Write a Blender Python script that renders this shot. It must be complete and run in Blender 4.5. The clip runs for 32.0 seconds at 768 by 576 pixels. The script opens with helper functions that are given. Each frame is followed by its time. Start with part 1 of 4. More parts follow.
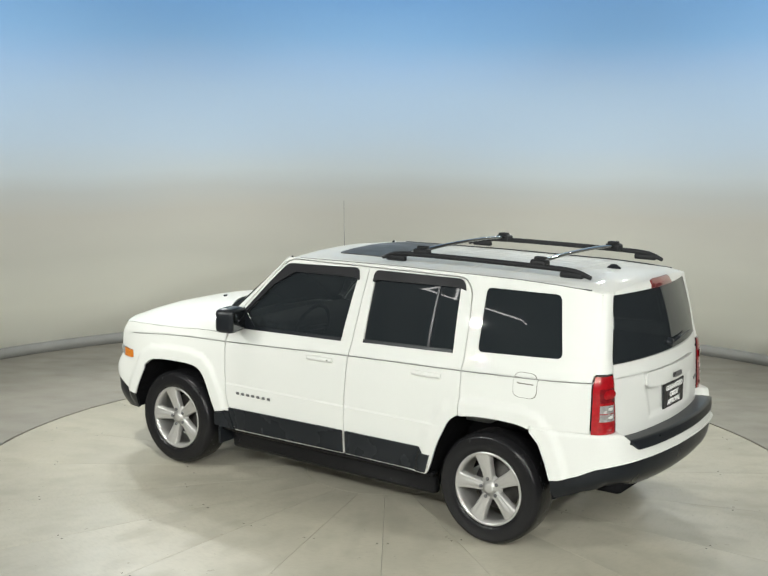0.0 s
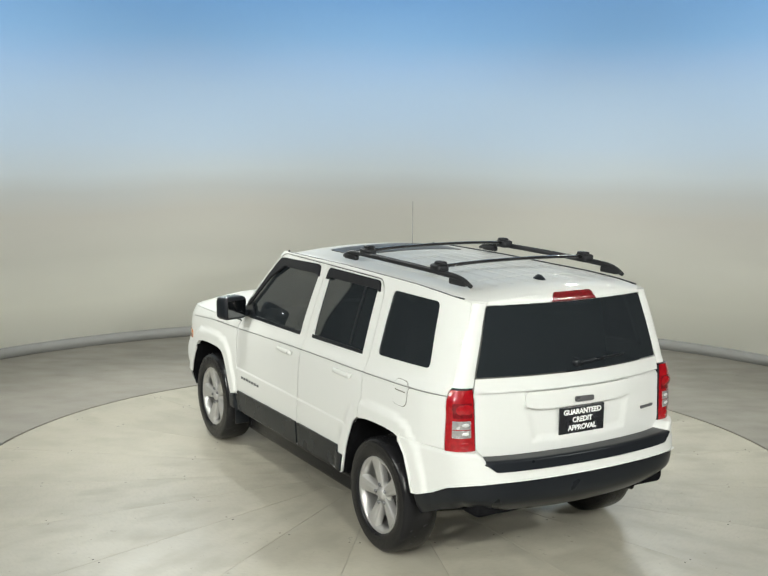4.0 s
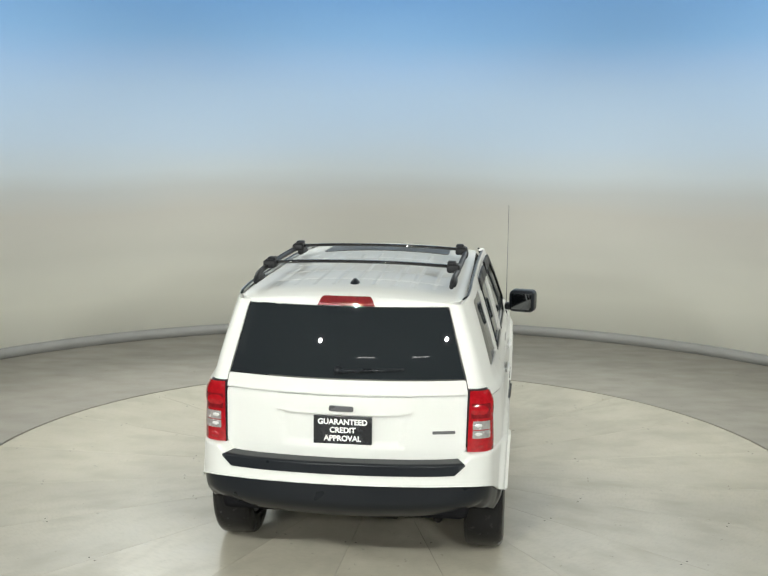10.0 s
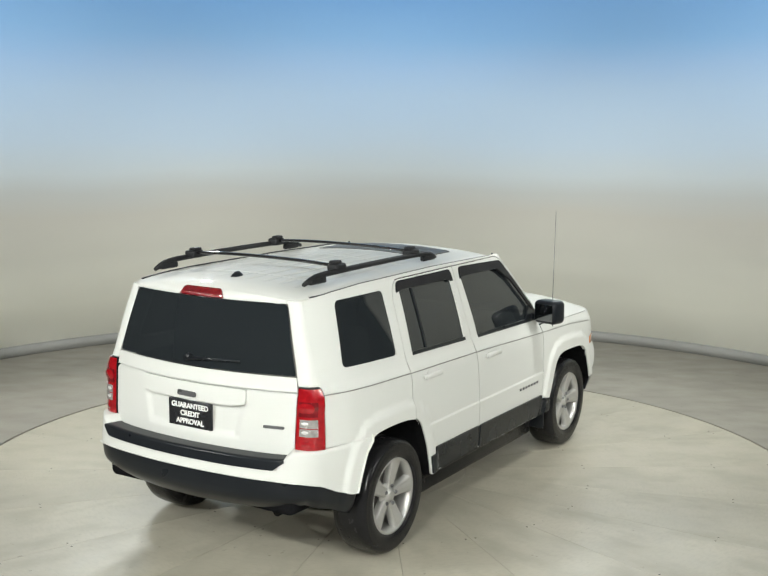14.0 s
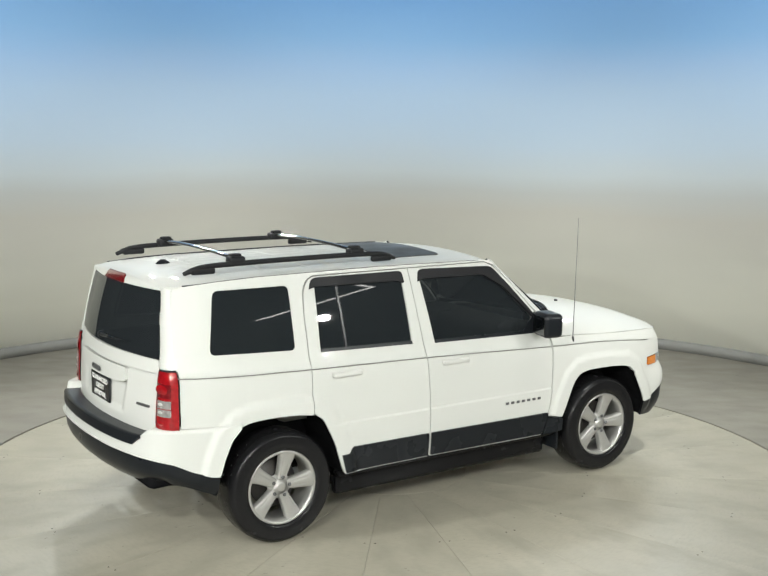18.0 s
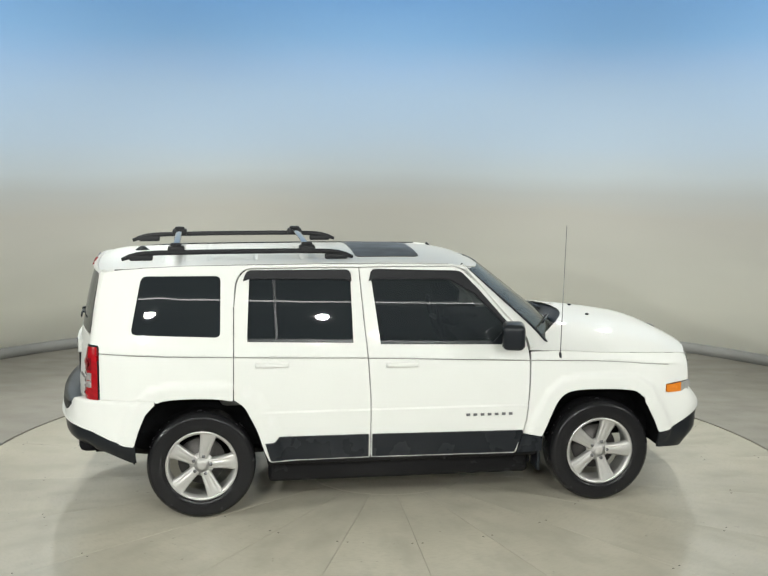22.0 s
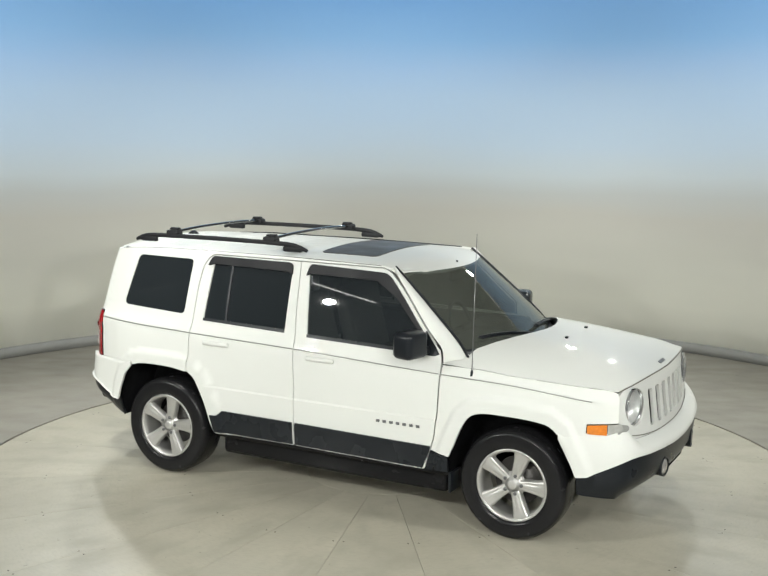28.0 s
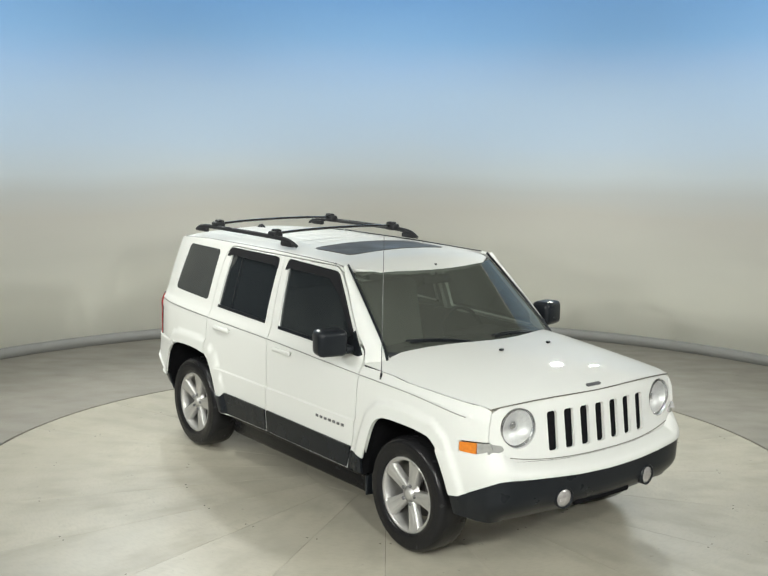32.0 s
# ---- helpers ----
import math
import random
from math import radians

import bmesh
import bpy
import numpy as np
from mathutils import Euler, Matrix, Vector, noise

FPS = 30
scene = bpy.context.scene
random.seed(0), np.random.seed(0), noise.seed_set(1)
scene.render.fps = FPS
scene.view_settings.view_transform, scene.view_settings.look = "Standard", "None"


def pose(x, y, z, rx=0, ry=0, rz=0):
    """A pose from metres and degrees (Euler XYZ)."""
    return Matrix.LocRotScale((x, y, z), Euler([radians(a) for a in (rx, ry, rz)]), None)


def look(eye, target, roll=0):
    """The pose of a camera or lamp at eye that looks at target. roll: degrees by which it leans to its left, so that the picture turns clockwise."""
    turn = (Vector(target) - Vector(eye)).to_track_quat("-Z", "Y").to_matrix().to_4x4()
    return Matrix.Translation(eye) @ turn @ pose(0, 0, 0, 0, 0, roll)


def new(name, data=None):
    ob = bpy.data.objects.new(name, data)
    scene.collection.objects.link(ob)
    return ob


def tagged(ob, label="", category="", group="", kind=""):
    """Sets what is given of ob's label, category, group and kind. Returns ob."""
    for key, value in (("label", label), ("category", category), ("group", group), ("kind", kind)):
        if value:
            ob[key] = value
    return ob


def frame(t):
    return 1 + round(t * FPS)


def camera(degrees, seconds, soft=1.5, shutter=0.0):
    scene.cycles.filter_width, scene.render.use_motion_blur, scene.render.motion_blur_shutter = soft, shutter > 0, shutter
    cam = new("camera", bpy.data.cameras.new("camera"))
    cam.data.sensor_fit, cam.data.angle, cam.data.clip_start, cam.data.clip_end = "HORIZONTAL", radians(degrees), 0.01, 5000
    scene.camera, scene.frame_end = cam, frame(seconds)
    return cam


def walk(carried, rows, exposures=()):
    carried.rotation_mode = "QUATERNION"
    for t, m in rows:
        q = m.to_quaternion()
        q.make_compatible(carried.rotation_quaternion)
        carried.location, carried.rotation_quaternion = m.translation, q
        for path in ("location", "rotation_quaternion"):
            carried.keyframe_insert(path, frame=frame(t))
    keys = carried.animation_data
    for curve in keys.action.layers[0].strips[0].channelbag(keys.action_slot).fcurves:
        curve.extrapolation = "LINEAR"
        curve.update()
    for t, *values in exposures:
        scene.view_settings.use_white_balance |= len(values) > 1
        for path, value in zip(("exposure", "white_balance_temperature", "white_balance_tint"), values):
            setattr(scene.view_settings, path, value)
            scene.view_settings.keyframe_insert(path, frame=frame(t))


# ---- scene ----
from mathutils.geometry import delaunay_2d_cdt

cam = camera(38.04, 32.0, soft=1.5)
EYE = (0.0, -7.861, 2.563)
AIM = look(EYE, (EYE[0] - 0.00367, EYE[1] + 0.98801, EYE[2] - 0.15437), 0.563)
walk(cam, [(0, AIM), (32, AIM)], exposures=[(0, 0.0), (32, 0.0)])

TURN_AT_16, TURN_RATE = 46.266, -6.1658      # degrees, degrees per second
CAR_OFFSET = Vector((-0.009, -0.016, 0.0))
RING_R, WALL_R, WALL_H = 3.03, 5.31, 4.15

# ---------------------------------------------------------------- light
world = bpy.data.worlds.new("hall_air")
scene.world = world
world.use_nodes = True
world.node_tree.nodes["Background"].inputs[0].default_value = (0.9, 0.95, 0.88, 1)
world.node_tree.nodes["Background"].inputs[1].default_value = 0.02


def spot_lamp(at, aim, watts, cone=75, size=0.085, colour=(0.98, 1.0, 0.945)):
    data = bpy.data.lights.new("hall_or_fill_spot", "SPOT")
    data.energy, data.color, data.shadow_soft_size = watts, colour, size
    data.spot_size, data.spot_blend = radians(cone), 0.6
    ob = new("hall_or_fill_spot", data)
    ob.matrix_world = look(at, aim)
    return ob


for az, watts in ((51, 230), (60, 230), (120, 410), (129, 410)):
    a = radians(az)
    spot_lamp((4.85 * math.cos(a), 4.85 * math.sin(a), 3.95), (0, -1.0, 0.2), watts * 0.54, 104)
for x, y, z, watts, cone, aim in ((-1.4, -7.4, 4.05, 630, 126, (0, -1.5, 0.6)), (1.4, -7.4, 4.05, 495, 120, (0, -1.5, 0.6)),
                                  (-3.85, -9.75, 3.45, 950, 90, (0, 5.0, 3.1)), (2.85, -9.75, 3.45, 880, 90, (0, 5.0, 3.1))):
    spot_lamp((x, y, z), aim, watts, cone)
for x in (-2.6, 2.6):                        # unseen fill spots, added overhead to brighten the curved wall
    spot_lamp((x, -1.5, 5.6), (x * 0.7, 4.6, 0.0), 640, 82, 0.12)
for x, y, z, watts in ((-7.3, -4.6, 4.2, 1250), (7.3, -4.6, 4.2, 980)):
    spot_lamp((x, y, z), (0.0, 0.2, 1.1), watts, 40)


# ---------------------------------------------------------------- materials
def mat(name, base, rough=0.5, metal=0.0, coat=0.0, spec=0.5, vary=0.06, scale=8.0, bump=0.0, fine=120.0, emit=None, power=0.0, rough_vary=0.08):
    """A node material with colour and gloss variation at two scales, and fine relief."""
    m = bpy.data.materials.new(name)
    m.use_nodes = True
    nt = m.node_tree
    b = nt.nodes["Principled BSDF"]
    b.inputs["Metallic"].default_value = metal
    b.inputs["Coat Weight"].default_value = coat
    b.inputs["Coat Roughness"].default_value = 0.015
    b.inputs["Specular IOR Level"].default_value = spec
    tc = nt.nodes.new("ShaderNodeTexCoord")
    big, small = nt.nodes.new("ShaderNodeTexNoise"), nt.nodes.new("ShaderNodeTexNoise")
    big.inputs["Scale"].default_value, small.inputs["Scale"].default_value = scale, fine
    big.inputs["Detail"].default_value, small.inputs["Detail"].default_value = 3.0, 3.0
    for n in (big, small):
        nt.links.new(tc.outputs["Object"], n.inputs["Vector"])
    add = nt.nodes.new("ShaderNodeMath")
    add.operation = "ADD"
    nt.links.new(big.outputs["Fac"], add.inputs[0])
    nt.links.new(small.outputs["Fac"], add.inputs[1])
    ramp = nt.nodes.new("ShaderNodeMapRange")
    ramp.inputs[1].default_value, ramp.inputs[2].default_value = 0.6, 1.4
    nt.links.new(add.outputs[0], ramp.inputs[0])
    mix = nt.nodes.new("ShaderNodeMix")
    mix.data_type = "RGBA"
    mix.inputs[6].default_value = (*[max(0.0, c * (1 - vary)) for c in base], 1)
    mix.inputs[7].default_value = (*[min(1.0, c * (1 + vary)) for c in base], 1)
    nt.links.new(ramp.outputs[0], mix.inputs[0])
    nt.links.new(mix.outputs[2], b.inputs["Base Color"])
    rr = nt.nodes.new("ShaderNodeMapRange")
    rr.inputs[1].default_value, rr.inputs[2].default_value = 0.3, 0.7
    rr.inputs[3].default_value, rr.inputs[4].default_value = max(0.0, rough - rough_vary), min(1.0, rough + rough_vary)
    nt.links.new(big.outputs["Fac"], rr.inputs[0])
    nt.links.new(rr.outputs[0], b.inputs["Roughness"])
    if bump:
        bn = nt.nodes.new("ShaderNodeBump")
        bn.inputs["Strength"].default_value, bn.inputs["Distance"].default_value = 1.0, bump
        nt.links.new(small.outputs["Fac"], bn.inputs["Height"])
        nt.links.new(bn.outputs[0], b.inputs["Normal"])
    if emit:
        b.inputs["Emission Color"].default_value = (*emit, 1)
        b.inputs["Emission Strength"].default_value = power
    return m


def glass(name, tint, gloss_rough=0.015, ior=1.5, veil=0.0, veil_tone=(0.50, 0.60, 0.68)):
    """Thin tinted pane: what lies behind it shows through the tint, and it mirrors by Fresnel, under a diffuse veil
    that paints in pale reflected haze.
    """
    m = bpy.data.materials.new(name)
    m.use_nodes = True
    nt = m.node_tree
    nt.nodes.remove(nt.nodes["Principled BSDF"])
    tr, gl, mx, fr = (nt.nodes.new("ShaderNode" + k) for k in ("BsdfTransparent", "BsdfGlossy", "MixShader", "Fresnel"))
    tr.inputs[0].default_value = (*tint, 1)
    gl.inputs["Roughness"].default_value = gloss_rough
    fr.inputs[0].default_value = ior
    noise_n, bn, tc = (nt.nodes.new("ShaderNode" + k) for k in ("TexNoise", "Bump", "TexCoord"))
    noise_n.inputs["Scale"].default_value = 3.0
    bn.inputs["Strength"].default_value, bn.inputs["Distance"].default_value = 1.0, 0.00018
    nt.links.new(tc.outputs["Object"], noise_n.inputs["Vector"])
    nt.links.new(noise_n.outputs["Fac"], bn.inputs["Height"])
    nt.links.new(bn.outputs[0], gl.inputs["Normal"])
    nt.links.new(fr.outputs[0], mx.inputs[0])
    nt.links.new(tr.outputs[0], mx.inputs[1])
    nt.links.new(gl.outputs[0], mx.inputs[2])
    veil_mix, haze = nt.nodes.new("ShaderNodeMixShader"), nt.nodes.new("ShaderNodeBsdfDiffuse")
    haze.inputs[0].default_value = (*veil_tone, 1)
    veil_mix.inputs[0].default_value = veil
    nt.links.new(mx.outputs[0], veil_mix.inputs[1])
    nt.links.new(haze.outputs[0], veil_mix.inputs[2])
    nt.links.new((veil_mix if veil else mx).outputs[0], nt.nodes["Material Output"].inputs[0])
    return m


def backdrop_paint():
    """Warm grey wall paint that passes into a painted pale blue sky higher up, with soft clouds. The grey is lightened
    towards the floor in place of light missing there.
    """
    m = bpy.data.materials.new("sky_wall_paint")
    m.use_nodes = True
    nt = m.node_tree
    b = nt.nodes["Principled BSDF"]
    b.inputs["Roughness"].default_value = 0.75
    tc, sep, ns, sc, ad, mr, ramp = (nt.nodes.new("ShaderNode" + k) for k in ("TexCoord", "SeparateXYZ", "TexNoise", "Mapping", "Math", "MapRange", "ValToRGB"))
    nt.links.new(tc.outputs["Object"], sep.inputs[0])
    nt.links.new(tc.outputs["Object"], sc.inputs[0])
    sc.inputs["Scale"].default_value = (0.35, 0.35, 1.1)
    ns.inputs["Scale"].default_value, ns.inputs["Detail"].default_value = 1.0, 3.0
    nt.links.new(sc.outputs[0], ns.inputs["Vector"])
    ad.operation = "MULTIPLY_ADD"
    ad.inputs[1].default_value, ad.inputs[2].default_value = 0.4, -0.2
    nt.links.new(ns.outputs["Fac"], ad.inputs[0])
    plus = nt.nodes.new("ShaderNodeMath")
    nt.links.new(ad.outputs[0], plus.inputs[0])
    nt.links.new(sep.outputs[2], plus.inputs[1])
    mr.inputs[1].default_value, mr.inputs[2].default_value = 0.0, 4.0
    nt.links.new(plus.outputs[0], mr.inputs[0])
    ends, keep = nt.nodes.new("ShaderNodeMapRange"), nt.nodes.new("ShaderNodeMath")
    ends.inputs[1].default_value, ends.inputs[2].default_value = 2.6, 3.2
    keep.operation = "MULTIPLY"
    nt.links.new(sep.outputs[1], ends.inputs[0])
    nt.links.new(mr.outputs[0], keep.inputs[0])
    nt.links.new(ends.outputs[0], keep.inputs[1])
    nt.links.new(keep.outputs[0], ramp.inputs[0])
    els = ramp.color_ramp.elements
    els[0].position, els[0].color = 0.13, (0.81, 0.805, 0.72, 1)
    els[1].position, els[1].color = 0.97, (0.205, 0.425, 0.77, 1)
    for pos, col in ((0.26, (0.60, 0.595, 0.54, 1)), (0.36, (0.51, 0.50, 0.462, 1)), (0.42, (0.465, 0.485, 0.485, 1)), (0.47, (0.485, 0.54, 0.58, 1)), (0.56, (0.43, 0.53, 0.645, 1)),
                     (0.70, (0.375, 0.51, 0.69, 1)), (0.77, (0.325, 0.485, 0.72, 1)), (0.86, (0.245, 0.45, 0.74, 1))):
        e = els.new(pos)
        e.color = col
    fine = nt.nodes.new("ShaderNodeTexNoise")
    fine.inputs["Scale"].default_value = 160.0
    nt.links.new(tc.outputs["Object"], fine.inputs["Vector"])
    bn = nt.nodes.new("ShaderNodeBump")
    bn.inputs["Strength"].default_value, bn.inputs["Distance"].default_value = 0.5, 0.0008
    nt.links.new(fine.outputs["Fac"], bn.inputs["Height"])
    nt.links.new(bn.outputs[0], b.inputs["Normal"])
    nt.links.new(ramp.outputs[0], b.inputs["Base Color"])
    return m


def concrete(name, base, rough, stain, coat=0.3):
    """Sealed concrete: cloudy tone, scuffs, small dark specks, gloss that changes from place to place."""
    m = bpy.data.materials.new(name)
    m.use_nodes = True
    nt = m.node_tree
    b = nt.nodes["Principled BSDF"]
    tc, info, far, shift = (nt.nodes.new("ShaderNode" + k) for k in ("TexCoord", "ObjectInfo", "Math", "VectorMath"))
    far.operation, shift.operation = "MULTIPLY", "ADD"
    far.inputs[1].default_value = 40.0
    nt.links.new(info.outputs["Random"], far.inputs[0])
    nt.links.new(tc.outputs["Object"], shift.inputs[0])
    nt.links.new(far.outputs[0], shift.inputs[1])

    def noise_at(scale, detail=4.0, stretch=(1, 1, 1)):
        mp, n = nt.nodes.new("ShaderNodeMapping"), nt.nodes.new("ShaderNodeTexNoise")
        mp.inputs["Scale"].default_value = stretch
        n.inputs["Scale"].default_value, n.inputs["Detail"].default_value = scale, detail
        nt.links.new(shift.outputs[0], mp.inputs[0])
        nt.links.new(mp.outputs[0], n.inputs["Vector"])
        return n

    cloud, scuff, speck, grit = noise_at(1.5, 9.0), noise_at(2.6, 9.0, (1, 1.7, 1)), noise_at(22.0, 2.0), noise_at(60.0, 5.0, (1, 0.35, 1))

    def blend(fac, lo, hi, c1, c2, strength=1.0):
        mr, mx = nt.nodes.new("ShaderNodeMapRange"), nt.nodes.new("ShaderNodeMix")
        mr.inputs[1].default_value, mr.inputs[2].default_value, mr.inputs[4].default_value = lo, hi, strength
        mx.data_type = "RGBA"
        nt.links.new(fac, mr.inputs[0])
        nt.links.new(mr.outputs[0], mx.inputs[0])
        for k, c in ((6, c1), (7, c2)):
            if isinstance(c, tuple):
                mx.inputs[k].default_value = (*c, 1)
            else:
                nt.links.new(c, mx.inputs[k])
        return mx.outputs[2]

    c = blend(cloud.outputs["Fac"], 0.35, 0.65, base, tuple(v * (1 - stain) for v in base))
    c = blend(scuff.outputs["Fac"], 0.48, 0.72, c, tuple(v * (1 - 2.2 * stain) for v in base), 0.6)
    c = blend(grit.outputs["Fac"], 0.45, 0.75, c, tuple(v * (1 - 1.6 * stain) for v in base), 0.5)
    c = blend(speck.outputs["Fac"], 0.72, 0.77, c, tuple(v * 0.45 for v in base), 0.6)
    nt.links.new(c, b.inputs["Base Color"])
    rr = nt.nodes.new("ShaderNodeMapRange")
    rr.inputs[1].default_value, rr.inputs[2].default_value = 0.3, 0.7
    rr.inputs[3].default_value, rr.inputs[4].default_value = rough - 0.1, rough + 0.12
    nt.links.new(scuff.outputs["Fac"], rr.inputs[0])
    nt.links.new(rr.outputs[0], b.inputs["Roughness"])
    b.inputs["Coat Weight"].default_value, b.inputs["Coat Roughness"].default_value = coat, 0.16
    bn = nt.nodes.new("ShaderNodeBump")
    bn.inputs["Strength"].default_value, bn.inputs["Distance"].default_value = 0.6, 0.0012
    nt.links.new(speck.outputs["Fac"], bn.inputs["Height"])
    nt.links.new(bn.outputs[0], b.inputs["Normal"])
    return m


PAINT = mat("white_car_paint", (0.625, 0.63, 0.604), 0.55, coat=0.38, spec=0.2, vary=0.012, scale=2.5, rough_vary=0.03)
TRIM = mat("black_plastic_trim", (0.0115, 0.0135, 0.0165), 0.30, spec=0.25, vary=0.06, scale=5, rough_vary=0.03, bump=0.00005, fine=700)
RAIL = mat("matt_black_rail", (0.014, 0.0145, 0.016), 0.48, spec=0.2, vary=0.2, scale=6, bump=0.0002, fine=600)
CLAD = mat("dark_grey_cladding", (0.0115, 0.0135, 0.0165), 0.27, spec=0.2, vary=0.05, scale=5, rough_vary=0.03, bump=0.00005, fine=700)
SILL = mat("sill_black_plastic", (0.008, 0.008, 0.009), 0.25, spec=0.15, vary=0.05, scale=6, rough_vary=0.03)
SUNROOF_DARK = mat("sunroof_dark_glass", (0.06, 0.056, 0.05), 0.38, spec=0.25, vary=0.1, scale=4)
GLOSS_BLACK = mat("gloss_black_plastic", (0.012, 0.012, 0.013), 0.1, coat=0.6, vary=0.2)
SMOKE = mat("smoked_acrylic", (0.014, 0.014, 0.016), 0.42, spec=0.12, vary=0.15, scale=6)
LINER = mat("wheel_well_liner", (0.010, 0.010, 0.011), 0.85, spec=0.0, vary=0.3, scale=20, bump=0.001, fine=200)
TYRE = mat("tyre_rubber", (0.011, 0.011, 0.012), 0.24, spec=0.22, vary=0.12, scale=14, rough_vary=0.04, bump=0.0004, fine=350)
ALLOY = mat("silver_alloy", (0.46, 0.455, 0.44), 0.38, metal=0.6, coat=0.25, vary=0.05, scale=12)
EXHAUST = mat("dark_exhaust_steel", (0.016, 0.015, 0.014), 0.8, spec=0.1, vary=0.3, scale=20)
STEEL = mat("dull_brake_steel", (0.10, 0.094, 0.09), 0.55, metal=0.6, vary=0.25, scale=18)
MIRROR = mat("mirror_silver", (0.16, 0.165, 0.17), 0.06, metal=1.0, vary=0.02, rough_vary=0.01)
CHROME = mat("bright_chrome", (0.80, 0.80, 0.82), 0.08, metal=1.0, vary=0.03)
BADGE = mat("badge_silver", (0.13, 0.13, 0.135), 0.35, metal=0.4, vary=0.05)
RED = mat("red_tail_lens", (0.30, 0.006, 0.010), 0.12, coat=1.0, vary=0.25, scale=30, fine=45, bump=0.003)
RED_DEEP = mat("deep_red_lens", (0.15, 0.006, 0.009), 0.12, coat=1.0, vary=0.3, scale=40, fine=45, bump=0.003)
CLEAR = mat("clear_ribbed_lens", (0.42, 0.40, 0.39), 0.22, metal=0.4, coat=1.0, vary=0.3, scale=25, bump=0.003, fine=38)
CLEAR_FRONT = mat("clear_indicator_plastic", (0.56, 0.56, 0.54), 0.18, metal=0.5, coat=1.0, vary=0.2, scale=25, bump=0.003, fine=38)
AMBER = mat("amber_lens", (0.62, 0.19, 0.02), 0.12, coat=1.0, vary=0.2, scale=40, bump=0.0006, fine=160)
REFLECTOR = mat("lamp_reflector", (0.60, 0.60, 0.59), 0.36, metal=0.4, vary=0.15, scale=22, bump=0.002, fine=45)
TINT = glass("privacy_glass", (0.014, 0.015, 0.015), veil=0.03)
TINT_FRONT = glass("front_side_glass", (0.09, 0.096, 0.093), veil=0.028)
WINDSCREEN = glass("windscreen_glass", (0.13, 0.155, 0.135), veil=0.075, veil_tone=(0.60, 0.64, 0.55))
LENS = glass("clear_lamp_lens", (0.88, 0.89, 0.89), 0.05, veil=0.12, veil_tone=(0.66, 0.67, 0.66))
CABIN = mat("dark_cabin_cloth", (0.035, 0.035, 0.034), 0.9, vary=0.3, scale=30, bump=0.0008, fine=500)
SEAT = mat("grey_seat_cloth", (0.17, 0.17, 0.155), 0.9, vary=0.25, scale=25, bump=0.0008, fine=500)
HEADLINER = mat("pale_headliner", (0.42, 0.41, 0.37), 0.95, vary=0.06, scale=20)
PLATE_BLACK = mat("plate_black", (0.012, 0.013, 0.016), 0.25, coat=0.5, vary=0.2)
PLATE_WHITE = mat("plate_lettering", (0.85, 0.85, 0.83), 0.5, vary=0.03)
TABLE_MAT = concrete("turntable_concrete", (0.462, 0.433, 0.350), 0.42, 0.13, coat=0.35)
FLOOR_MAT = concrete("hall_floor_concrete", (0.275, 0.258, 0.222), 0.5, 0.07, coat=0.12)
WALL_MAT = backdrop_paint()
BASE_MAT = mat("baseboard_grey_vinyl", (0.25, 0.25, 0.24), 0.5, vary=0.08, scale=3)
DARK_WALL = mat("dark_hall_wall", (0.12, 0.122, 0.125), 0.9, vary=0.2, scale=1.0)
CREASE_SHADE = mat("painted_crease_shade", (0.27, 0.265, 0.25), 0.8, vary=0.05)
GAP_MAT = mat("seam_filler_rubber", (0.14, 0.135, 0.115), 0.9, vary=0.2)
CEILING = mat("grey_hall_ceiling", (0.42, 0.42, 0.40), 0.9, vary=0.06, scale=1.0)
SCREW = mat("dark_screw_steel", (0.06, 0.055, 0.05), 0.5, metal=0.6, vary=0.3)
STRIP_GLOW = mat("strip_lamp_glow", (0.9, 0.9, 0.9), 0.5, emit=(1.0, 0.99, 0.95), power=6.0)
TUBE_GLOW = mat("tube_lamp_glow", (0.9, 0.9, 0.9), 0.5, emit=(1.0, 0.99, 0.95), power=14.0)


# ---------------------------------------------------------------- mesh helpers
def part(name, bm, material, parent, label="", smooth=True):
    me = bpy.data.meshes.new(name)
    if smooth:
        for f in bm.faces:
            f.smooth = True
    bm.to_mesh(me)
    bm.free()
    me.materials.append(material)
    ob = new(name, me)
    ob.parent = parent
    if label:
        tagged(ob, label)
    return ob


def raw(name, verts, faces, material, parent, label="", smooth=True, normals=None, sharp=()):
    me = bpy.data.meshes.new(name)
    me.from_pydata([tuple(v) for v in verts], [], faces)
    me.validate()
    if smooth:
        me.polygons.foreach_set("use_smooth", [True] * len(me.polygons))
    if normals:
        hard = me.attributes.new("sharp_edge", "BOOLEAN", "EDGE")
        ends = np.zeros(2 * len(me.edges), dtype=np.int32)
        me.edges.foreach_get("vertices", ends)
        hard.data.foreach_set("value", [(min(i, j), max(i, j)) in sharp for i, j in ends.reshape(-1, 2).tolist()])
        me.normals_split_custom_set([tuple(n) for n in normals])
    me.materials.append(material)
    ob = new(name, me)
    if parent is not None:
        ob.parent = parent
    if label:
        tagged(ob, label)
    return ob


def interp(v, xs, ys):
    return float(np.interp(v, xs, ys))


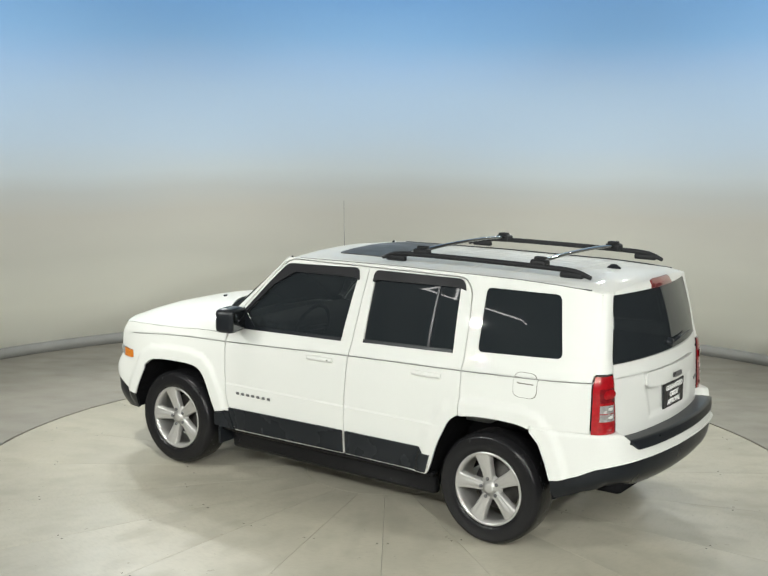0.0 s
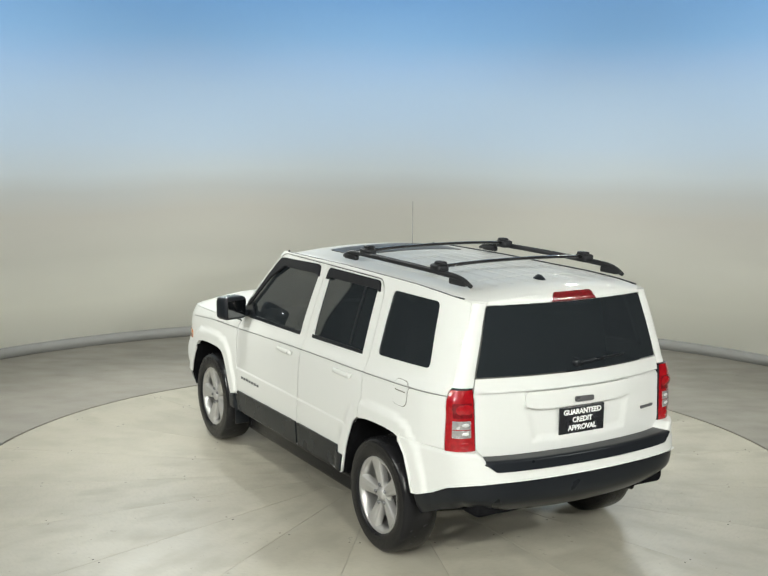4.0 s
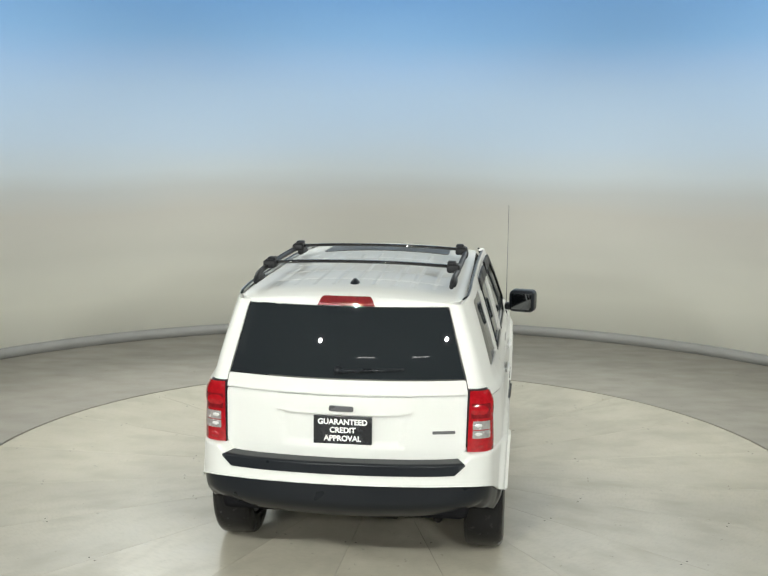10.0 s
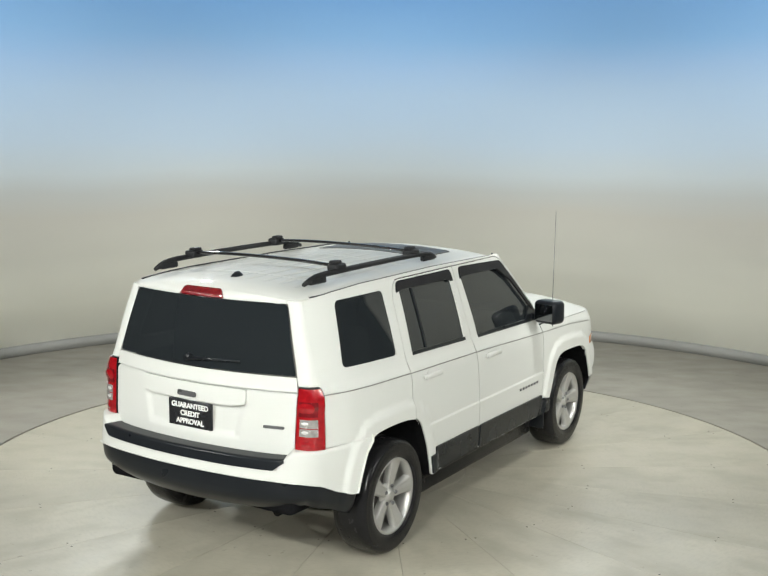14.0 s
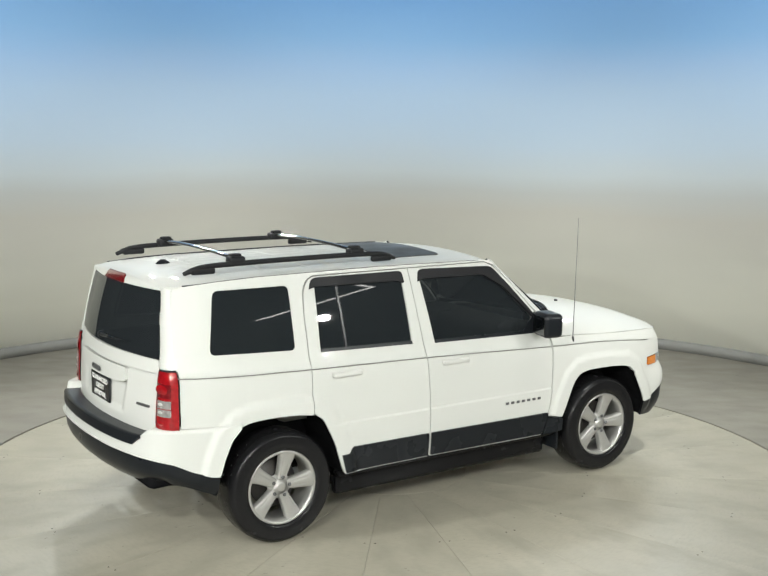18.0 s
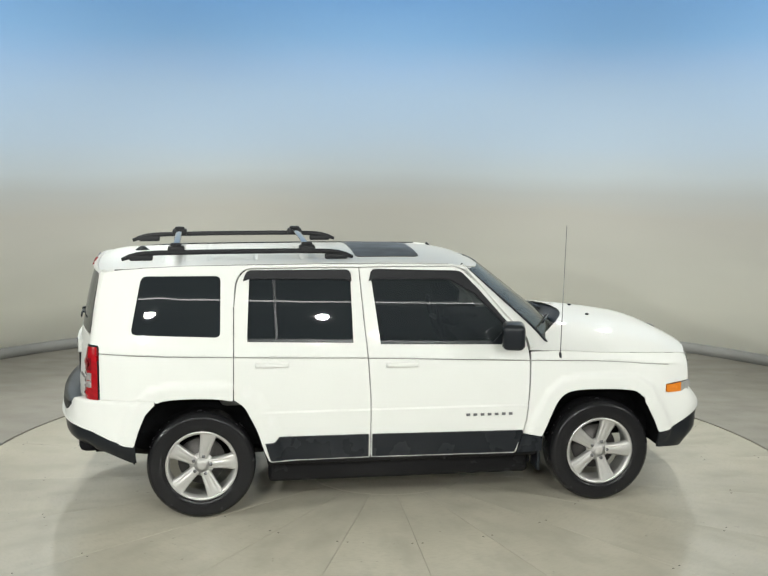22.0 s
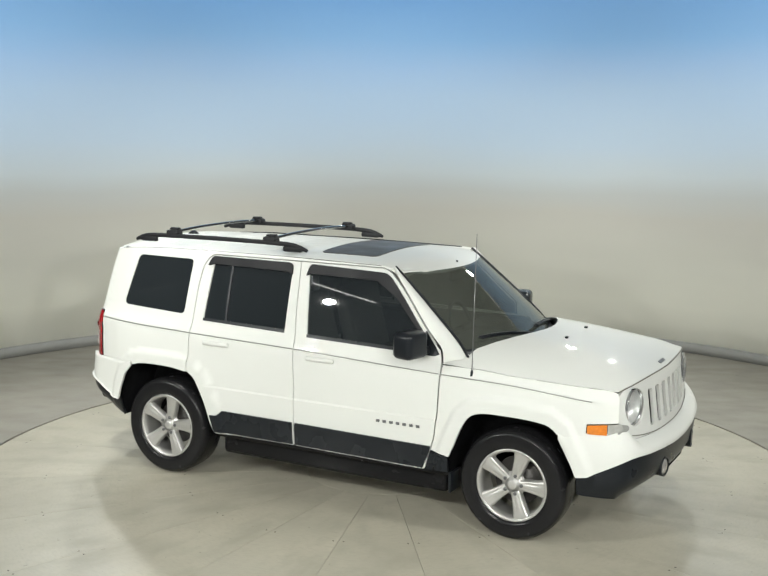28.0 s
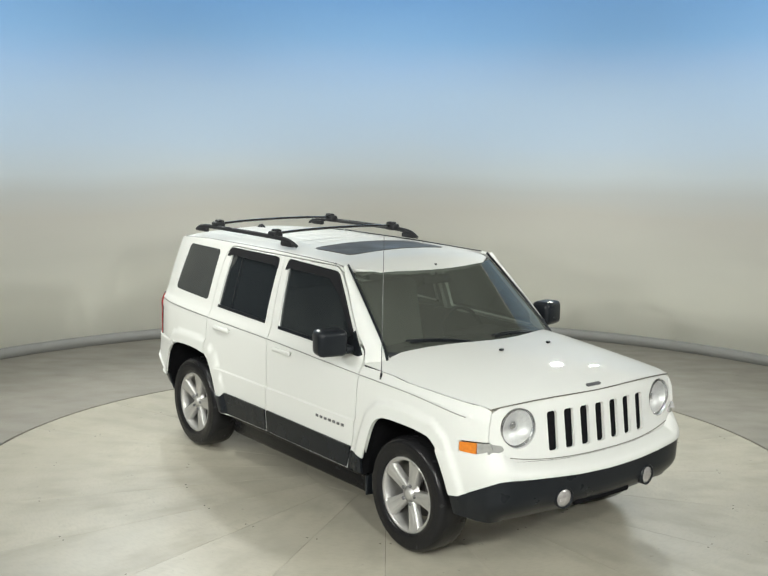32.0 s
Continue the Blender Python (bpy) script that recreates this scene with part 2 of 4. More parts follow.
def eased(xs, ys, step=0.002):
    """The smooth monotone curve through the points, as two dense lists for interp."""
    x, y = np.array(xs, float), np.array(ys, float)
    h = np.diff(x)
    d = np.diff(y) / h
    m = np.zeros_like(y)
    m[0], m[-1] = d[0], d[-1]
    for i in range(1, len(x) - 1):
        if d[i - 1] * d[i] > 0:
            w1, w2 = 2 * h[i] + h[i - 1], h[i] + 2 * h[i - 1]
            m[i] = (w1 + w2) / (w1 / d[i - 1] + w2 / d[i])
    q = np.linspace(x[0], x[-1], max(50, int((x[-1] - x[0]) / step)))
    i = np.clip(np.searchsorted(x, q, side="right") - 1, 0, len(x) - 2)
    u = (q - x[i]) / h[i]
    v = (2 * u**3 - 3 * u**2 + 1) * y[i] + (u**3 - 2 * u**2 + u) * h[i] * m[i] + (-2 * u**3 + 3 * u**2) * y[i + 1] + (u**3 - u**2) * h[i] * m[i + 1]
    return q, v


def curve_at(pts, n):
    """n points evenly along a smooth curve through pts."""
    p = np.array(pts, float)
    t = np.concatenate([[0], np.cumsum(np.linalg.norm(np.diff(p, axis=0), axis=1))])
    m = np.zeros_like(p)
    for i in range(len(p)):
        a, b = max(0, i - 1), min(len(p) - 1, i + 1)
        m[i] = (p[b] - p[a]) / max(1e-9, t[b] - t[a])
    out = []
    for s in np.linspace(0, t[-1], n):
        i = min(len(p) - 2, max(0, int(np.searchsorted(t, s, side="right")) - 1))
        h = t[i + 1] - t[i]
        u = (s - t[i]) / h
        out.append((2 * u**3 - 3 * u**2 + 1) * p[i] + (u**3 - 2 * u**2 + u) * h * m[i] + (-2 * u**3 + 3 * u**2) * p[i + 1] + (u**3 - u**2) * h * m[i + 1])
    return [Vector(o) for o in out]


def rounded(pts, seg=5):
    """A closed outline; a third number on a corner is its rounding radius."""
    n, out = len(pts), []
    for i, c in enumerate(pts):
        p = Vector(c[:2])
        r = c[2] if len(c) > 2 else 0
        if r <= 0:
            out.append(p)
            continue
        a, b = Vector(pts[i - 1][:2]) - p, Vector(pts[(i + 1) % n][:2]) - p
        k = min(r, a.length * 0.48, b.length * 0.48)
        pa, pb = p + a.normalized() * k, p + b.normalized() * k
        for j in range(seg + 1):
            u = j / seg
            out.append(pa * (1 - u) ** 2 + p * 2 * u * (1 - u) + pb * u * u)
    return out


def inside(p, loop):
    x, y, c = p[0], p[1], False
    for i in range(len(loop)):
        a, b = loop[i - 1], loop[i]
        if (a[1] > y) != (b[1] > y) and x < (b[0] - a[0]) * (y - a[1]) / (b[1] - a[1]) + a[0]:
            c = not c
    return c


def seg_dist(p, a, b):
    ax, ay, bx, by = a[0], a[1], b[0], b[1]
    dx, dy = bx - ax, by - ay
    k = dx * dx + dy * dy
    u = 0 if k == 0 else max(0, min(1, ((p[0] - ax) * dx + (p[1] - ay) * dy) / k))
    return math.hypot(p[0] - ax - u * dx, p[1] - ay - u * dy)


def fill(loop, holes=(), step=0.05, creases=()):
    """Triangles of a flat outline with holes; returns points and triangles."""
    from_loops = [list(loop), *[list(h) for h in holes]]
    pts, edges = [], []
    for lp in from_loops:
        dense = []
        for i in range(len(lp)):
            a, b = Vector(lp[i]), Vector(lp[(i + 1) % len(lp)])
            k = max(1, int((b - a).length / step))
            dense += [a.lerp(b, j / k) for j in range(k)]
        s = len(pts)
        pts += dense
        edges += [(s + i, s + (i + 1) % len(dense)) for i in range(len(dense))]
    rim_edges = [(pts[a], pts[b]) for a, b in edges]
    folds = []
    for line in creases:
        dense = []
        for a, b in zip(line, line[1:]):
            a, b = Vector(a), Vector(b)
            k = max(1, int((b - a).length / step))
            dense += [a.lerp(b, j / k) for j in range(k)]
        dense.append(Vector(line[-1]))
        s = len(pts)
        pts += dense
        edges += [(s + i, s + i + 1) for i in range(len(dense) - 1)]
        folds += list(zip(dense, dense[1:]))
    xs, ys = [p[0] for p in loop], [p[1] for p in loop]
    y = math.floor(min(ys) / step) * step + step * 0.37
    row = 0
    while y < max(ys):
        x = math.floor(min(xs) / step) * step + (0.5 * step if row % 2 else 0.0)
        while x < max(xs):
            q = (x, y)
            if inside(q, loop) and not any(inside(q, h) for h in holes) and min(seg_dist(q, *e) for e in rim_edges) > step * 0.3 and (not folds or min(seg_dist(q, *e) for e in folds) > step * 0.3):
                pts.append(Vector(q))
            x += step
        y += step
        row += 1
    vs, _, fs, *_ = delaunay_2d_cdt(pts, edges, [], 0, 1e-6)
    keep = []
    for f in fs:
        c = sum((Vector(vs[i]) for i in f), Vector((0, 0))) / len(f)
        if inside(c, loop) and not any(inside(c, h) for h in holes):
            keep.append(tuple(f))
    used = sorted({i for f in keep for i in f})
    at = {i: n for n, i in enumerate(used)}
    return [Vector(vs[i]) for i in used], [tuple(at[i] for i in f) for f in keep]


def panel(name, loop, where, out, material, parent, depth=0.02, holes=(), step=0.05, creases=(), label="", lift=0.0, shading=None):
    """A shaped sheet: a flat outline bent onto the surface where(a, b), with turned-in edges of the given depth."""
    pts, tris = fill(loop, holes, step, creases)
    out, form = Vector(out), shading or where

    def spot(p):
        h = 0.0015
        o = where(p[0], p[1])
        n = (form(p[0] + h, p[1]) - form(p[0] - h, p[1])).cross(form(p[0], p[1] + h) - form(p[0], p[1] - h))
        n.normalize()
        if n.dot(out) < 0:
            n.negate()
        return o, n

    at = [spot(p) for p in pts]
    verts = [o + n * lift for o, n in at]
    faces, count, normals = [], {}, []
    for a, b, c in tris:
        n = (verts[b] - verts[a]).cross(verts[c] - verts[a])
        if n.dot(out) < 0:
            b, c = c, b
        faces.append((a, b, c))
        normals += [at[a][1], at[b][1], at[c][1]]
        for e in ((a, b), (b, c), (c, a)):
            count[e] = count.get(e, 0) + 1
    sharp = set()
    if depth:
        inner = {}
        for a, b in [e for e in count if (e[1], e[0]) not in count]:
            for i in (a, b):
                if i not in inner:
                    inner[i] = len(verts)
                    verts.append(verts[i] - at[i][1] * depth)
            faces.append((b, a, inner[a], inner[b]))
            sharp |= {(min(a, b), max(a, b)), (a, inner[a]), (b, inner[b])}
            normals += [(verts[b] - verts[a]).cross(at[a][1]).normalized()] * 4
    return raw(name, verts, faces, material, parent, label, normals=normals, sharp=sharp)


def grid_sheet(name, rows, material, parent, depth=0.0, out=None, label="", smooth=True):
    """A sheet through rows of points (all rows alike in length), with turned-in edges."""
    n, m = len(rows), len(rows[0])
    verts = [Vector(p) for r in rows for p in r]
    faces = [(i * m + j, i * m + j + 1, (i + 1) * m + j + 1, (i + 1) * m + j) for i in range(n - 1) for j in range(m - 1)]
    f = faces[len(faces) // 2]
    nn = (verts[f[1]] - verts[f[0]]).cross(verts[f[3]] - verts[f[0]])
    if out is not None and nn.dot(Vector(out)) < 0:
        faces = [tuple(reversed(f)) for f in faces]
        nn.negate()
    if depth:
        norm = [Vector((0, 0, 0)) for _ in verts]
        for f in faces:
            fn = (verts[f[1]] - verts[f[0]]).cross(verts[f[3]] - verts[f[0]])
            for i in f:
                norm[i] += fn
        edge = {}
        for f in faces:
            for a, b in zip(f, f[1:] + f[:1]):
                edge[(a, b)] = 1
        for a, b in [e for e in edge if (e[1], e[0]) not in edge]:
            i = len(verts)
            verts += [verts[a], verts[b], verts[b] - norm[b].normalized() * depth, verts[a] - norm[a].normalized() * depth]
            faces.append((i + 1, i, i + 3, i + 2))
    return raw(name, verts, faces, material, parent, label, smooth)


def add_box(bm, at, size, bevel=0.0, turn=None, seg=2):
    """A box with rounded edges added to bm."""
    t = bmesh.new()
    bmesh.ops.create_cube(t, size=1.0)
    bmesh.ops.scale(t, vec=size, verts=t.verts)
    if bevel:
        bmesh.ops.bevel(t, geom=t.edges[:], offset=bevel, segments=seg, profile=0.5, affect="EDGES")
    m = Matrix.Translation(at) @ (turn or Matrix())
    bmesh.ops.transform(t, matrix=m, verts=t.verts)
    join(bm, t)


def join(bm, t):
    made = [bm.verts.new(v.co) for v in t.verts]
    t.verts.index_update()
    for f in t.faces:
        g = bm.faces.new([made[v.index] for v in f.verts])
        g.smooth = f.smooth
    t.free()


def add_tube(bm, pts, r, seg=10, flat=(1.0, 1.0), caps=True):
    """A round or oval bar along pts. r: one radius, or one for each point."""
    pts = [Vector(p) for p in pts]
    rs = r if isinstance(r, (list, tuple)) else [r] * len(pts)
    rings = []
    for i, p in enumerate(pts):
        d = (pts[min(i + 1, len(pts) - 1)] - pts[max(i - 1, 0)]).normalized()
        side = d.cross(Vector((0, 0, 1)))
        if side.length < 0.05:
            side = d.cross(Vector((1, 0, 0)))
        side.normalize()
        up = side.cross(d)
        rings.append([bm.verts.new(p + rs[i] * (side * math.cos(a) * flat[0] + up * math.sin(a) * flat[1])) for a in [2 * math.pi * k / seg for k in range(seg)]])
    for a, b in zip(rings, rings[1:]):
        for k in range(seg):
            bm.faces.new((a[k], a[(k + 1) % seg], b[(k + 1) % seg], b[k]))
    if caps:
        bm.faces.new(list(reversed(rings[0])))
        bm.faces.new(rings[-1])


def add_lathe(bm, profile, m=None, seg=40, closed=False):
    """Turns a profile of (radius, height) round the z axis, then moves it by m."""
    m = m or Matrix()
    rings = []
    for r, h in profile:
        if r < 1e-6:
            rings.append([bm.verts.new(m @ Vector((0, 0, h)))])
        else:
            rings.append([bm.verts.new(m @ Vector((r * math.cos(2 * math.pi * k / seg), r * math.sin(2 * math.pi * k / seg), h))) for k in range(seg)])
    pairs = list(zip(rings, rings[1:])) + ([(rings[-1], rings[0])] if closed else [])
    for a, b in pairs:
        for k in range(seg):
            q = (k + 1) % seg
            if len(a) == 1 and len(b) == 1:
                continue
            if len(a) == 1:
                bm.faces.new((a[0], b[q], b[k]))
            elif len(b) == 1:
                bm.faces.new((a[k], a[q], b[0]))
            else:
                bm.faces.new((a[k], a[q], b[q], b[k]))


def lettering(name, words, size, thick, material, parent, m, bold=0.0):
    """Flat letters in the built-in font, turned into a mesh."""
    cu = bpy.data.curves.new(name, "FONT")
    cu.body, cu.size, cu.extrude, cu.align_x, cu.align_y, cu.offset = words, size, thick, "CENTER", "CENTER", bold
    tmp = new(name, cu)
    me = bpy.data.meshes.new_from_object(tmp.evaluated_get(bpy.context.evaluated_depsgraph_get()))
    bpy.data.objects.remove(tmp)
    me.materials.clear()
    me.materials.append(material)
    ob = new(name, me)
    ob.parent = parent
    ob.matrix_local = m
    return ob


# ---------------------------------------------------------------- the hall
def ring_sheet(name, r0, r1, a0, a1, z, thick, material, n=96, label="", square=False):
    """A flat ring or part of one, with thickness."""
    verts, faces = [], []
    full = abs(a1 - a0) >= 359.9
    k = n if full else n + 1
    for i in range(k):
        a = radians(a0 + (a1 - a0) * i / n)
        ro = r1 if not square else r1 / max(abs(math.cos(a)), abs(math.sin(a)))
        for r, h in ((r0, z), (ro, z), (ro, z - thick), (r0, z - thick)):
            verts.append((r * math.cos(a), r * math.sin(a), h))
    for i in range(n):
        p, q = 4 * i, 4 * ((i + 1) % k)
        for j in range(4):
            faces.append((p + j, p + (j + 1) % 4, q + (j + 1) % 4, q + j))
    if not full:
        faces += [(0, 3, 2, 1), (4 * n, 4 * n + 1, 4 * n + 2, 4 * n + 3)]
    return raw(name, verts, faces, material, None, label, smooth=False)


def curved_wall(name, r0, r1, z0, z1, a0, a1, material, n=120, label=""):
    verts, faces = [], []
    for i in range(n + 1):
        a = radians(a0 + (a1 - a0) * i / n)
        for r, h in ((r0, z0), (r0, z1), (r1, z1), (r1, z0)):
            verts.append((r * math.cos(a), r * math.sin(a), h))
    for i in range(n):
        p, q = 4 * i, 4 * i + 4
        for j in range(4):
            faces.append((p + j, p + (j + 1) % 4, q + (j + 1) % 4, q + j))
    faces += [(0, 1, 2, 3), (4 * n + 3, 4 * n + 2, 4 * n + 1, 4 * n)]
    ob = raw(name, verts, faces, material, None, label, smooth=False)
    bm = bmesh.new()
    bm.from_mesh(ob.data)
    bmesh.ops.recalc_face_normals(bm, faces=bm.faces)
    for f in bm.faces:
        f.smooth = abs(f.normal.z) < 0.5
    bm.to_mesh(ob.data)
    bm.free()
    return ob


def build_hall():
    floor = ring_sheet("floor", RING_R + 0.010, 10.4, 0, 360, 0.0, 0.12, FLOOR_MAT, 176, "smooth grey sealed concrete hall floor", True)
    tagged(floor, category="floor", kind="structure")
    pit = ring_sheet("pit_floor", 0.0001, RING_R + 0.3, 0, 360, -0.14, 0.05, GAP_MAT, 64, "dark pit beneath the turning platform")
    tagged(pit, category="floor", kind="structure")
    wall = curved_wall("wall_curved", WALL_R, WALL_R + 0.12, 0.0, WALL_H, 12, 158, WALL_MAT, label="curved grey wall fading into pale blue sky paint")
    tagged(wall, category="wall", kind="structure")
    base = curved_wall("baseboard", WALL_R - 0.012, WALL_R - 0.002, 0.0, 0.115, 12, 158, BASE_MAT, label="grey vinyl baseboard round the curved wall")
    tagged(base, category="baseboard", kind="structure")
    for name, at, size in (("wall_back", (0, -10.3, 2.9), (20.8, 0.2, 5.8)), ("wall_front", (0, 10.3, 2.9), (20.8, 0.2, 5.8)),
                           ("wall_east", (10.3, 0, 2.9), (0.2, 20.4, 5.8)), ("wall_west", (-10.3, 0, 2.9), (0.2, 20.4, 5.8)),
                           ("ceiling", (0, 0, 5.9), (20.8, 20.8, 0.2))):
        bm = bmesh.new()
        add_box(bm, at, size)
        up = name == "ceiling"
        ob = part(name, bm, CEILING if up else DARK_WALL, None, "plain grey hall ceiling" if up else "plain dark hall wall", smooth=False)
        tagged(ob, category=name.split("_")[0], kind="structure")


def build_turntable():
    table = new("turntable")
    tagged(table, "round pale concrete-topped turning platform of wedge panels", "turntable")
    n, r0, r1, gap = 20, 0.582, RING_R - 0.012, 0.0012
    # one wedge, shared by all
    verts, faces, rows, cols = [], [], 8, 6
    half = math.pi / n
    for top in (0.0, -0.05):
        for i in range(rows + 1):
            r = r0 + (r1 - r0) * i / rows
            w = half - gap / r
            for j in range(cols + 1):
                a = -w + 2 * w * j / cols
                verts.append((r * math.cos(a), r * math.sin(a), top))
    k = (rows + 1) * (cols + 1)
    for i in range(rows):
        for j in range(cols):
            p = i * (cols + 1) + j
            faces.append((p, p + cols + 1, p + cols + 2, p + 1))
    rim = [i * (cols + 1) for i in range(rows + 1)] + [rows * (cols + 1) + j for j in range(1, cols + 1)]
    rim += [i * (cols + 1) + cols for i in range(rows - 1, -1, -1)] + [j for j in range(cols - 1, 0, -1)]
    for a, b in zip(rim, rim[1:] + rim[:1]):
        faces.append((a, a + k, b + k, b))
    wedge = raw("platform_panel", verts, faces, TABLE_MAT, table, smooth=False)
    bm = bmesh.new()
    for r in (1.455, 2.43, 2.86):
        for s in (-1, 1):
            a = s * (half - 0.032 / r)
            t = Matrix.Translation((r * math.cos(a), r * math.sin(a), 0.0004))
            add_lathe(bm, [(0.0, 0.001), (0.0045, 0.001), (0.0065, 0.0)], t, 8)
    screws = part("screws", bm, SCREW, wedge)
    tagged(screws, kind="stuff")
    wedge.matrix_local = pose(0, 0, 0, 0, 0, 16.4 + 9)
    for i in range(1, n):
        w = new("platform_panel", wedge.data)
        w.parent = table
        w.matrix_local = pose(0, 0, 0, 0, 0, 16.4 + 9 + 18 * i)
        s = new("screws", screws.data)
        s.parent = w
        tagged(s, kind="stuff")
    bm = bmesh.new()
    add_lathe(bm, [(0.0, 0.0), (0.5, 0.0), (0.579, 0.0), (0.579, -0.05)], seg=64)
    part("hub_plate", bm, TABLE_MAT, table, "round centre plate", smooth=False)
    bm = bmesh.new()
    add_lathe(bm, [(0.0, -0.055), (RING_R - 0.02, -0.055), (RING_R - 0.02, -0.13), (0.0, -0.13)], seg=72)
    part("deck_frame", bm, GAP_MAT, table, smooth=False)
    return table


# ---------------------------------------------------------------- the car: its surfaces
ARCH_R = [(-1.731, .470), (-1.702, .589), (-1.658, .697), (-1.595, .764), (-1.502, .787), (-1.255, .787), (-1.116, .766), (-1.059, .737), (-1.008, .650), (-.967, .563), (-.931, .452), (-.905, .372)]
ARCH_F = [(.905, .372), (.913, .462), (.951, .574), (1.011, .706), (1.074, .760), (1.202, .778), (1.525, .762), (1.602, .714), (1.639, .637), (1.687, .548), (1.722, .465)]
def round_arch(line, n=46):
    return [(p.x, p.y) for p in curve_at([(x, z, 0) for x, z in line], n)]


ARC_R, ARC_F = round_arch(ARCH_R), round_arch(ARCH_F)
CREASE = ([-2.1, -1.93, -1.109, -.246, .824, 1.284, 1.779, 2.0], [1.085, 1.076, 1.042, 1.018, .976, .962, .923, .905])
CREASE_LINE = eased(*CREASE)
BELOW = eased([-.85, -.68, -.52, -.40, -.28, -.12, -.03, .0, .02, .06, .10, .14, .505, .56, .59, .612], [.780, .832, .846, .851, .852, .847, .839, .833, .824, .803, .790, .780, .667, .647, .620, .575], .001)
WING = eased([-.85, -.68, -.52, -.40, -.28, -.12, -.03, .0, .02, .06, .10], [.780, .832, .846, .851, .852, .847, .839, .833, .824, .803, .775], .001)
FRONT_IN = eased([1.55, 1.72, 1.85, 1.93, 2.0, 2.06, 2.12], [0, .006, .03, .058, .10, .16, .28])
REAR_IN = eased([1.55, 1.75, 1.85, 1.94, 2.02, 2.1, 2.2], [0, .012, .034, .062, .10, .16, .28])
GROOVE = ([-.0095, -.0075, .001, .003], [0, -.028, -.028, 0])


def flare(x, z):
    if z > 1.0:
        return 0.0
    d = min(min(seg_dist((x, z), a, b) for a, b in zip(line, line[1:])) for line in (ARCH_R, ARCH_F))
    u = max(0.0, min(1.0, (0.118 - d) / 0.045))
    return 0.022 * u * u * (3 - 2 * u)


def half_width(x, z, groove=True):
    zc = interp(x, *CREASE_LINE)
    if x > 0.8:                                  # forward of the doors the shoulder drops away under the bonnet line
        y = interp(z - zc, *WING)
    else:
        top = 1.035
        k = z - zc if z < zc + 0.02 else (z - top) if z > top + .14 else .02 + (z - zc - .02) * .12 / (top + .12 - zc)
        y = interp(k, *BELOW)
    if groove and x < 1.80:
        y += interp(z - zc, *GROOVE)
    if -1.1 < x < .82:                           # low swage along the doors
        u = max(0.0, min(1.0, (.690 - z) / .014))
        y += .007 * u * u * (3 - 2 * u) * min(1.0, max(0.0, (x + .98) / .1))
    front = interp(x, *FRONT_IN)
    rear = interp(-x, *REAR_IN) * (1.0 if z < 1.0 else interp(z, [1.0, 1.2, 1.6], [.9, .75, 1.0]))
    return y - front - rear + flare(x, z)


def side_at(sign, groove=True):
    return lambda x, z: Vector((x, sign * half_width(x, z, groove), z))


def rear_glass_at(y, z):
    return Vector((-2.0985 + (z - 1.172) * .2306 + 0.10 * (y / 0.65) ** 2 + .20 * (z - 1.36) ** 2 - .004, y, z))


REAR = eased([.60, .72, .80, 1.0, 1.078, 1.092, 1.165, 1.18, 1.36, 1.545, 1.56, 1.585, 1.605], [-2.11, -2.125, -2.13, -2.120, -2.115, -2.112, -2.10, -2.095, -2.055, -2.012, -2.010, -1.99, -1.955], .001)


def recess(y, z):
    u = max(0.0, min(1.0, (interp(z, [.80, .985], [.335, .375]) - abs(y)) / .055, (z - .795) / .05, (1.02 - z) / .03))
    return .014 * u * u * (3 - 2 * u)


def rear_at(y, z, groove=True, dent=True):
    return Vector((interp(z, *REAR) - (interp(z - 1.085, *GROOVE) if groove else 0) + (recess(y, z) if dent else 0) + 0.10 * (y / 0.65) ** 2, y, z))


ROOF = eased([-2.02, -1.96, -1.9, -1.8, -1.5, -.5, 0, .2, .35, .45, .52, .58, .63], [1.560, 1.590, 1.610, 1.623, 1.632, 1.640, 1.638, 1.631, 1.619, 1.600, 1.578, 1.552, 1.525])
SCREEN = eased([1.05, 1.191, 1.298, 1.429, 1.516, 1.60], [1.225, 1.07, .935, .768, .655, .540])
HOOD = eased([.8, 1.05, 1.2, 1.43, 1.7, 1.82, 1.90, 1.96, 2.0, 2.03, 2.05], [1.20, 1.192, 1.182, 1.155, 1.113, 1.090, 1.066, 1.043, 1.022, 1.002, .98])


def roof_at(x, y):
    zc = interp(x, *ROOF)
    z = zc - .042 * (y / .6) ** 2 - 5.0 * max(0.0, abs(y) - .565) ** 2
    if -1.76 < x < -.40 and abs(y) < .50:        # pressed ribs, long and cross
        edge = max(0.0, min(1.0, (x + 1.74) / .03, (-.42 - x) / .03, (.49 - abs(y)) / .03))
        long_rib = max(0.0, 1 - abs((abs(y) + .055) % .11 - .055) / .014)
        cross_rib = max(0.0, 1 - abs((x + 2.0) % .30 - .15) / .018)
        z -= .007 * edge * max(long_rib, cross_rib)
    return Vector((x, y, z))


def screen_at(y, z):
    return Vector((interp(z, *SCREEN) - .235 * (abs(y) / .7) ** 2.2, y, z))



def hood_at(x, y):
    zc = interp(x, *HOOD)
    return Vector((x, y, zc - interp(x, [.8, 1.3, 1.9, 2.05], [.165, .155, .098, .05]) * (abs(y) / .80) ** 3.0))


def hood_edge(x):
    y = .79
    for _ in range(14):
        y = half_width(x, hood_at(x, y).z - .004, False) - .003
    return y


